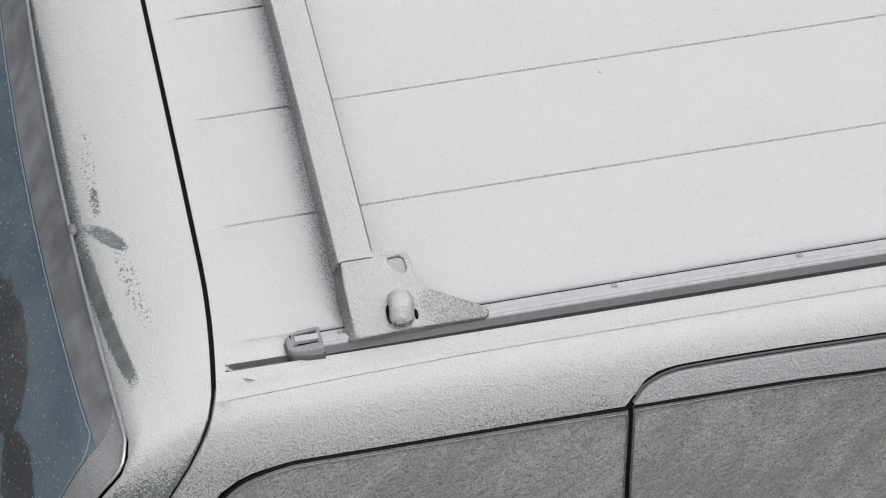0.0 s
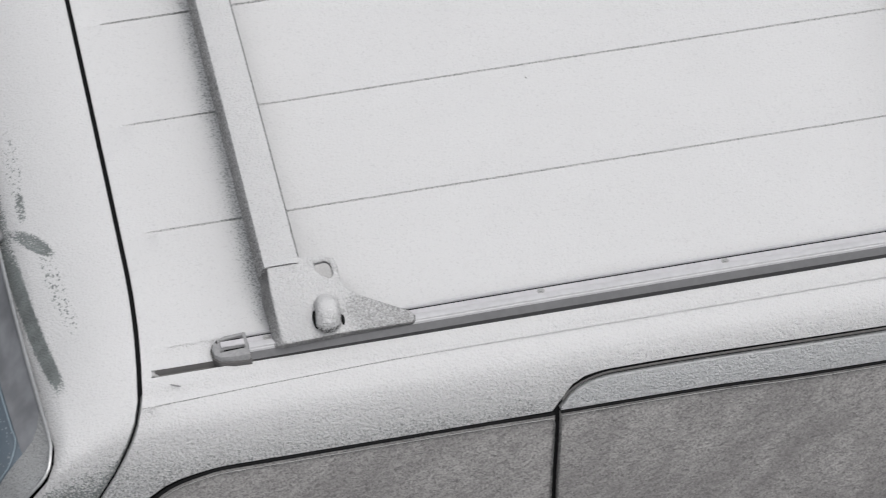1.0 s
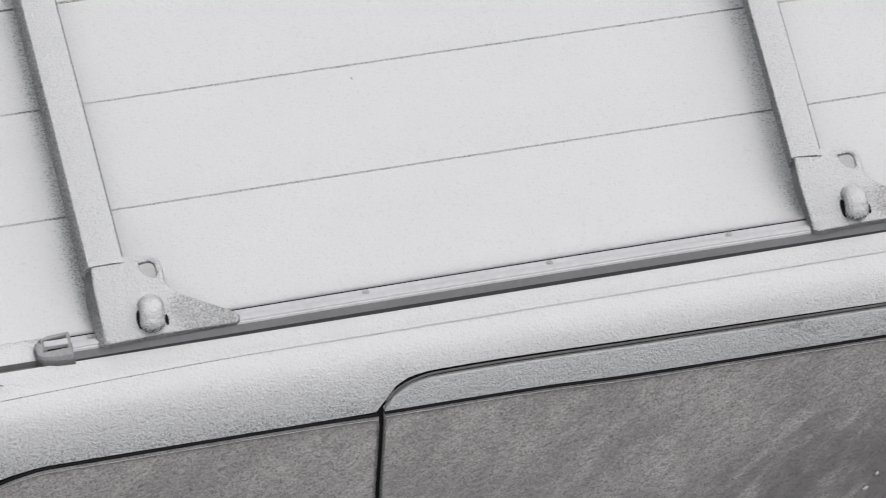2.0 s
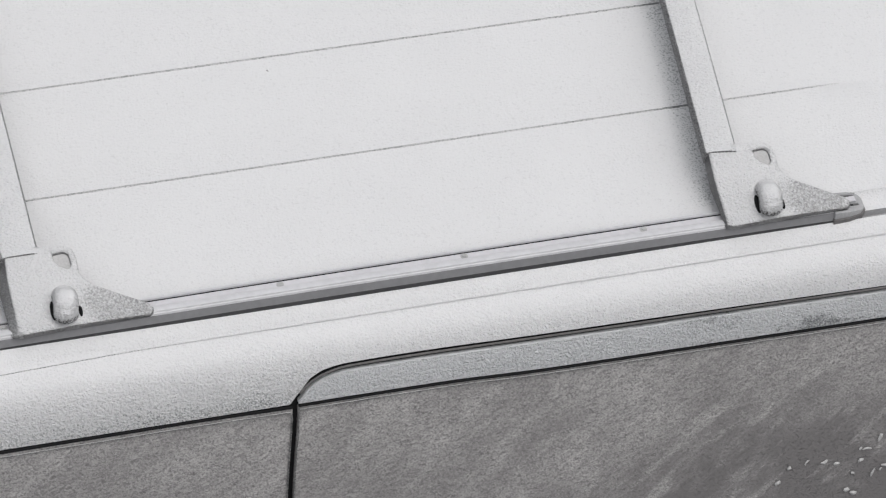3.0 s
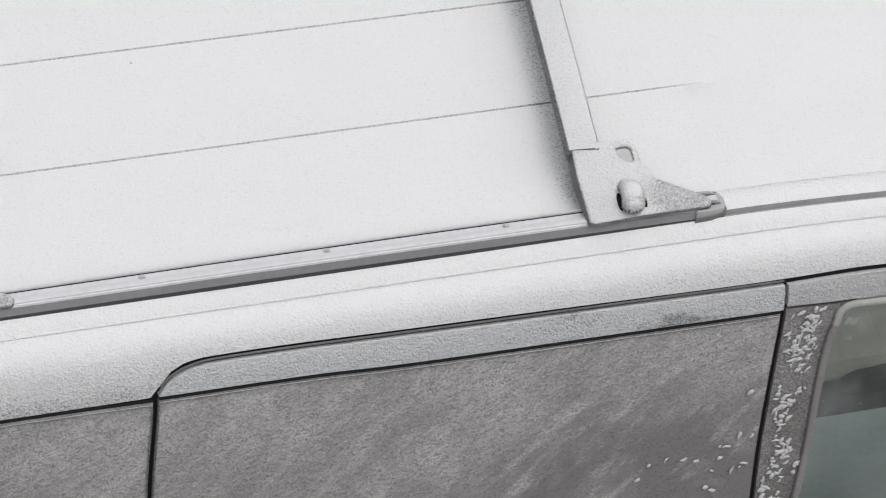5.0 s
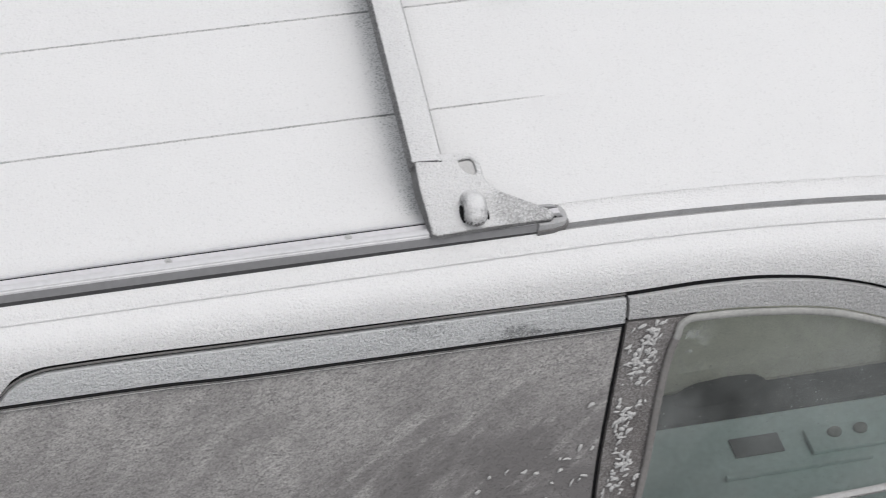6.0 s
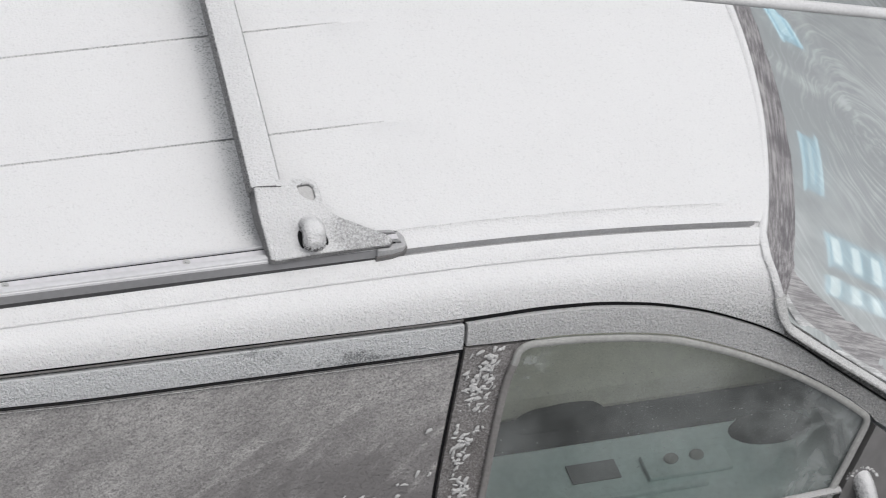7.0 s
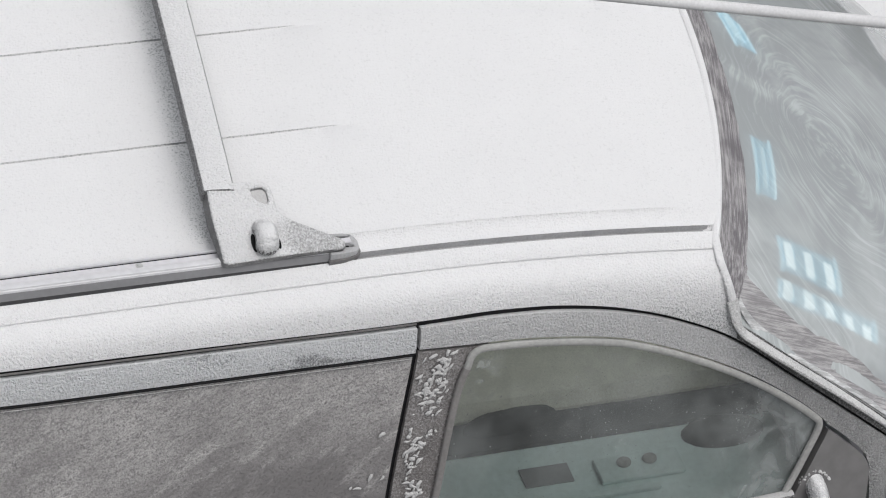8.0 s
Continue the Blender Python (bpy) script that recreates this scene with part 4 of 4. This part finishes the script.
def foot_mesh(x0, mirror, flare):
    bm = solid([(x0 + a_, b_) for a_, b_ in FOOT], 0.0, 1.0, 0.0, holes=([(x0 + a_, b_) for a_, b_ in HOLE],))
    for v in bm.verts:
        y = v.co.y
        top = 1.768 + 0.42 * y
        low = 1.752 + 0.30 * max(0, y - 0.01)
        right = max(0, v.co.x - x0 - 0.11)
        if v.co.z > 0.5:
            v.co.z = top - 0.06 * right
        else:
            v.co.z = low
            if v.co.x < x0 + 0.02:
                v.co.x -= flare
    bmesh.ops.bevel(bm, geom=[e_ for e_ in bm.edges if e_.calc_face_angle(0) > 0.6], offset=0.0035, segments=3, affect="EDGES", profile=0.6)
    if mirror:
        for v in bm.verts:
            v.co.y = 2 * MID - v.co.y
    return bm


def crossbar(x0, slant, width, label):
    """A frosted bar over the roof on two clamp feet."""
    ends = (0.097, 2 * MID - 0.097)
    flare = 0.008 - 0.085 * max(0.0, slant)
    path = [Vector((x0 + width / 2 + slant * (y - 0.10), y, 1.7985 + 0.012 * (1 - min(1, abs(y - MID) / 0.515) ** 2))) for y in np.linspace(*ends, 50)]
    bar = part("roof_bar", sweep(path, [(-width / 2 - flare, -0.013), (-width / 2 - 0.2 * flare, 0.006), (-width / 2 + 0.003, 0.0115), (-width / 4, 0.0135), (width / 4, 0.0135), (width / 2 - 0.003, 0.0115), (width / 2, 0.007), (width / 2 + 0.001, -0.013)]), M_RACK)
    tagged(bar, label, "roof bar", "roof bars on the minivan")
    for mirror in (False, True):
        f = far if mirror else Vector
        xf = x0 if not mirror else x0 + slant * 1.04
        foot = part("foot", foot_mesh(xf + 0.007, mirror, 0.0125 - 0.09 * max(0.0, slant)), M_FOOT, bar, "grey plastic clamp foot speckled with frost")
        # White fill added so the slot shows the bright roof frost beneath.
        pack = solid([(xf + 0.007 + a_, f((0, b_, 0))[1]) for a_, b_ in HOLE], 1.776, 1.7885, 0.0)
        for v in pack.verts:
            if v.co.z > 1.78:
                v.co.z = 1.7640 + 0.42 * min(v.co.y, 2 * MID - v.co.y)
        part("slot_fill", pack, M_FLAKE, foot, "white fill added in the slot for the frosted roof below")
        lever = smooth_line([f((xf + 0.083, 0.036, 1.778)), f((xf + 0.083, 0.024, 1.785)), f((xf + 0.082, 0.010, 1.785)), f((xf + 0.080, -0.003, 1.777))], 16)
        bm = sweep(lever, round_section(0.024, 0.038, 20, 2.1), up=(1, 0, 0))
        for centre, r in ((lever[-1], (0.019, 0.015, 0.0125)), (lever[0], (0.019, 0.014, 0.012))):
            bmesh.ops.create_uvsphere(bm, u_segments=18, v_segments=10, radius=1, matrix=Matrix.Translation(centre) @ Matrix.Rotation(radians(30 if not mirror else -30), 4, "X") @ Matrix.Diagonal((*r, 1)))
        part("knob", bm, M_KNOB, foot, "rounded clamp lever capped with frost")
        # Black lumps stand in for the shade in the hollows beside the lever.
        socket = lump(f((xf + 0.0635, 0.012, 1.7720)), (0.0050, 0.016, 0.0035), (20 if not mirror else -20, 0, 0), 16)
        part("lever_shade", socket, M_GAP, foot, "dark lump for the shade in the lever's recess")
        part("lever_shade", lump(f((xf + 0.1035, 0.006, 1.7695)), (0.0030, 0.009, 0.0030), (20 if not mirror else -20, 0, 0), 16), M_GAP, foot)


for sgn in (1, -1):
    for x0, x1 in ((-0.918, -0.79), (0.585, 1.236)):
        xs = np.linspace(x0, x1, 40)
        sheet = grid([[Vector((x, MID - sgn * d, z - drop(x))) for x in xs] for d, z in ((0.6236, 1.7347), (0.6252, 1.7245), (0.6335, 1.7245))])
        part("drip_channel", sheet, M_SAIL if x0 < 0 else M_CAP, van, "dark drip channel in the roof")

crossbar(-0.7335, -0.004, 0.058, "roof bar crusted with white frost, near the tailgate")
crossbar(0.3745, 0.105, 0.053, "slightly skewed roof bar crusted with white frost, above the doors")

# ---------------------------------------------------------------- inside the van
part("cabin_floor", box(0.6, MID, 0.42, 3.2, 1.7, 0.06, 0.02), M_DARK, van, "dark cabin floor")
part("bulkhead", box(0.25, MID, 0.85, 0.05, 1.5, 0.8, 0.02), M_DARK, van)
seat = part("front_seat", box(1.25, 0.75, 0.585, 1.25, 0.60, 0.25, 0.06, 3), M_SEAT, van, "olive grey cloth seat")
# Strip and hump added to draw the dark band behind the side glass.
part("dark_band", box(1.40, 0.402, 0.675, 1.20, 0.075, 0.05, 0.012), M_DARK, van, "dark strip beside the seat")
bm = lump((1.245, 0.425, 0.69), (0.105, 0.034, 0.032), (0, 0, 4), 28)
for v in bm.verts:
    v.co += 0.010 * Vector(noise.noise_vector(v.co * 16))
part("dark_hump", bm, M_DARK, van, "dark uneven lump beside the seat")
tray = part("side_console", box(1.42, 0.1575, 0.665, 0.98, 0.415, 0.07, 0.025, 3), M_TEAL, van, "grey-green plastic console with switches")
part("switch_panel", box(1.455, 0.268, 0.706, 0.175, 0.060, 0.012, 0.005), M_TEAL, tray, "raised switch panel")
for x in (1.424, 1.478):
    part("switch", lump((x, 0.276, 0.714), (0.015, 0.012, 0.010)), M_MOULD, tray, "small grey rocker switch")
part("recess", box(1.268, 0.282, 0.702, 0.10, 0.045, 0.004, 0.001), M_RAILSIDE, tray, "dark recess")
part("console_ledge", box(1.33, 0.215, 0.705, 0.30, 0.012, 0.012, 0.004), M_TEAL, tray)
part("dashboard", box(2.02, MID, 0.84, 0.55, 1.55, 0.28, 0.08, 3), M_DASH, van, "grey dashboard")
# Dark oval added in the cabin for the door mirror's reflection.
part("mirror_reflection", lump((1.412, 0.002, 1.125), (0.078, 0.030, 0.030), (0, -4, -6)), M_OVAL, van, "dark oval standing in for the door mirror's reflection")

# ---------------------------------------------------------------- rest of the body
def hood_sheet():
    rows_ = []
    for i in range(21):
        u = i / 20
        row = []
        for j in range(-14, 15):
            d = j / 14
            x = 2.05 + 0.25 * (1 - d * d) + (0.72 - 0.12 * d * d) * u
            z = 1.02 - 0.19 * u ** 1.4 - 0.06 * d * d
            row.append((x, MID + d * 0.955, z))
        rows_.append(row)
    return skirt(grid(rows_), lambda v: Vector((0, 0, -1)), 0.06)


part("bonnet", hood_sheet(), M_ROOF, van, "bonnet under white frost")
part("front_bumper", box(2.82, MID, 0.57, 0.26, 1.92, 0.46, 0.10, 3), M_BODY, van)
part("rear_bumper", box(-1.55, MID, 0.45, 0.22, 1.92, 0.30, 0.06, 3), M_BODY, van)
part("underbody", box(0.6, MID, 0.33, 4.0, 1.62, 0.16, 0.03), M_GAP, van)


def wheel(x, y):
    rot = Matrix.Translation((x, y, 0.33)) @ Matrix.Rotation(radians(90), 4, "X")
    bm = bmesh.new()
    bmesh.ops.create_cone(bm, cap_ends=True, segments=36, radius1=0.33, radius2=0.33, depth=0.215, matrix=rot)
    bmesh.ops.bevel(bm, geom=[e_ for e_ in bm.edges if e_.calc_face_angle(0) > 1], offset=0.035, segments=3, affect="EDGES")
    tyre = part("wheel", bm, M_TYRE, van, "black tyre on an alloy rim")
    bm = bmesh.new()
    bmesh.ops.create_cone(bm, cap_ends=True, segments=30, radius1=0.205, radius2=0.205, depth=0.225, matrix=rot)
    part("rim", bm, M_RIM, tyre)


for x in (2.25, -0.85):
    for y in (-0.225, 2 * MID + 0.225):
        wheel(x, y)

# ---------------------------------------------------------------- scraps of frost


def flakes(name, spots, size, seed, label):
    """Curled crumbs of frost that cling to the flank."""
    rnd = random.Random(seed)
    bm = bmesh.new()
    for x, z in spots:
        w, h, turn = size * rnd.uniform(0.25, 1.4), size * rnd.uniform(0.25, 0.60), rnd.uniform(-0.6, 1.5)
        c, s = math.cos(turn), math.sin(turn)
        bend = rnd.uniform(-0.35, 0.35)
        ring = []
        for i in range(8):
            t = 2 * math.pi * i / 8
            u, v = w * math.cos(t) * rnd.uniform(0.6, 1.1), h * math.sin(t) * rnd.uniform(0.6, 1.2)
            v += bend * u * u / w
            ring.append(bm.verts.new(on_side(x + u * c - v * s, z + u * s + v * c, 0.0005)))
        mid = bm.verts.new(on_side(x, z, 0.0022 + 0.2 * h))
        for i in range(8):
            bm.faces.new((ring[i - 1], ring[i], mid))
    return part(name, bm, M_FLAKE, van, label, smooth=False)


rnd = random.Random(4)
spots = []
for _ in range(34):
    z = rnd.uniform(1.30, 1.62)
    u = min(0.93, max(0.10, rnd.gauss(0.42, 0.22)))
    for _ in range(rnd.randint(2, 8)):
        zz = min(1.626, z + rnd.gauss(0, 0.009))
        uu = min(0.97, max(0.06, u + rnd.gauss(0, 0.10)))
        spots.append((FRONT_GAP(zz) + 0.008 + (WIN_LEFT(zz) - FRONT_GAP(zz) - 0.016) * uu, zz))
tagged(flakes("frost_powder", spots, 0.0074, 5, "scraps of white frost on the pillar"), kind="stuff")
spots = [(0.634, 1.499), (0.617, 1.426), (0.639, 1.421), (0.492, 1.402), (0.523, 1.397), (0.544, 1.392), (0.464, 1.397), (0.445, 1.375), (0.572, 1.37), (0.605, 1.364), (0.619, 1.369), (0.627, 1.375), (0.562, 1.342), (0.574, 1.334), (0.46, 1.332), (0.519, 1.317), (0.584, 1.411), (0.597, 1.41), (0.584, 1.39)]
tagged(flakes("frost_powder", spots, 0.0072, 6, "scraps of white frost on the glass"), kind="stuff")

part("speck", lump((-0.24, 0.462, 1.757), (0.0025, 0.006, 0.002), (0, 0, 20), 10), M_SAIL, van, "small grey speck of grit on the roof")
part("scratch", lump((-0.893, -0.036, 1.7315), (0.009, 0.0014, 0.001), (0, 0, -25), 10), M_RAILSIDE, van, "small grey scratch at the roof corner")

# ---------------------------------------------------------------- surroundings
bm = bmesh.new()
bmesh.ops.create_grid(bm, x_segments=40, y_segments=40, size=300)
tagged(part("ground", bm, M_GROUND), "asphalt yard thinly covered with frost", "ground", kind="structure")

cable_dir = Vector((0.311, -0.09, 0.0)).normalized()
cable_at = Vector((0.772, -0.375, 2.6))
bm = sweep([cable_at + cable_dir * s for s in np.linspace(-9.1, 12.72, 40)], round_section(0.0165, 0.0165, 12))
tagged(part("overhead_cable", bm, M_CABLE), "overhead cable coated with white frost", "cable")


tagged(part("wall_west", box(cable_at.x - cable_dir.x * 9.1 - 0.15, 1, 1.6, 0.3, 12, 3.2, 0.02), M_WALL), "plain grey rendered yard wall", "wall", kind="structure")


def building():
    """Low block ahead of the van; its louvred windows have glow added for reflection."""
    root = tagged(new("building"), "low grey block with teal louvred windows, glow added for their reflection", "building")
    part("wall", box(15.0, -0.5, 2.4, 4.0, 21, 4.8, 0.03), M_WALL, root)
    part("roof", box(15.0, -0.5, 4.9, 4.3, 21.4, 0.2, 0.03), M_WALL, root)

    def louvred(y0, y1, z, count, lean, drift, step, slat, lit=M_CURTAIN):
        """A teal-glazed window; its glowing panes tilt to suit the windscreen's reflection: lean is their slope, drift
        their shift from one to the next.
        """
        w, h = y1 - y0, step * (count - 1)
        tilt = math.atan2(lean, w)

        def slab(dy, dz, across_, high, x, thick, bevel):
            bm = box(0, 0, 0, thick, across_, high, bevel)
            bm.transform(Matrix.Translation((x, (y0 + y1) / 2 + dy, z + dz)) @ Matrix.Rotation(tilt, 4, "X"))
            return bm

        glazing = part("window", slab(-drift * (count - 1) / 2, -h / 2, w + 0.35, h + step * 1.1, 12.975, 0.06, 0.01), M_WINFRAME, root, "teal glazing with added glow")
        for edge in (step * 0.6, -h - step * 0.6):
            part("frame_rail", slab(-drift * (count - 1) / 2, edge, w + 0.45, 0.035, 12.94, 0.05, 0.006), M_RAILBLUE, glazing, "pale blue frame rail with added glow")
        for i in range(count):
            part("pane", slab(-drift * i, -step * i, w, slat, 12.92, 0.03, 0.004), lit, glazing, "pale pane with added glow")

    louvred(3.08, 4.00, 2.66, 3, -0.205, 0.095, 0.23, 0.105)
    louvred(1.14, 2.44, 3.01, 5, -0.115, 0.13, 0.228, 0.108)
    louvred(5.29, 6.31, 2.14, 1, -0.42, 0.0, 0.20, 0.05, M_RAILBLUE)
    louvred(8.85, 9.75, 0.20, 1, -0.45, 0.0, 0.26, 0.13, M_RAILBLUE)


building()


# Unseen shrubs, added behind the van for the rear glass to reflect.
def tree(x, y, h, seed):
    rnd = random.Random(seed)
    root = tagged(new("shrub"), "dark leafy shrub on the yard, added unseen for the rear glass", "shrub")
    root.location = (x, y, 0)
    trunk = smooth_line([(0, 0, 0), (0.1, 0, h * 0.3), (-0.05, 0.1, h * 0.7)], 10)
    rows_ = [[p + Vector((math.cos(t), math.sin(t), 0)) * (0.034 * h * (1 - 0.07 * i)) for t in np.linspace(0, 2 * math.pi, 9)[:-1]] for i, p in enumerate(trunk)]
    bm = grid(rows_, True)
    for _ in range(9):
        a0 = rnd.uniform(0, 6.28)
        z0 = h * rnd.uniform(0.3, 0.65)
        tip = Vector((math.cos(a0) * h * 0.22, math.sin(a0) * h * 0.22, z0 + h * 0.2))
        s0 = Vector((0, 0.05, z0))
        limb = [s0.lerp(tip, k / 5) for k in range(6)]
        rows_ = [[p + Vector((math.cos(t), math.sin(t), 0)) * (0.012 * h * (1 - 0.15 * i)) for t in np.linspace(0, 2 * math.pi, 7)[:-1]] for i, p in enumerate(limb)]
        extra = grid(rows_, True)
        tmp = bpy.data.meshes.new("limb")
        extra.to_mesh(tmp)
        extra.free()
        bm.from_mesh(tmp)
        bpy.data.meshes.remove(tmp)
    part("trunk", bm, M_BARK, root)
    verts, faces = [], []
    for _ in range(2600):
        d = Vector((rnd.gauss(0, 1), rnd.gauss(0, 1), rnd.gauss(0, 1))).normalized() * rnd.random() ** 0.4
        p = Vector((d.x * h * 0.30, d.y * h * 0.30, h * 0.62 + d.z * h * 0.36))
        p += Vector((rnd.gauss(0, 0.04) * h, rnd.gauss(0, 0.04) * h, rnd.gauss(0, 0.03) * h))
        q = Euler((rnd.uniform(0, 6), rnd.uniform(0, 6), rnd.uniform(0, 6))).to_matrix()
        n = len(verts)
        verts += [p + q @ Vector(v) * 0.028 * h for v in ((-1, 0, 0), (0, -0.5, 0.1), (1, 0, 0), (0, 0.5, 0.1))]
        faces.append((n, n + 1, n + 2, n + 3))
    me = bpy.data.meshes.new("crown")
    me.from_pydata(verts, [], faces)
    me.materials.append(M_LEAF)
    crown = new("crown", me)
    crown.parent = root


tree(-3.7, 2.9, 1.8, 3)
tree(-4.9, 2.3, 2.1, 8)
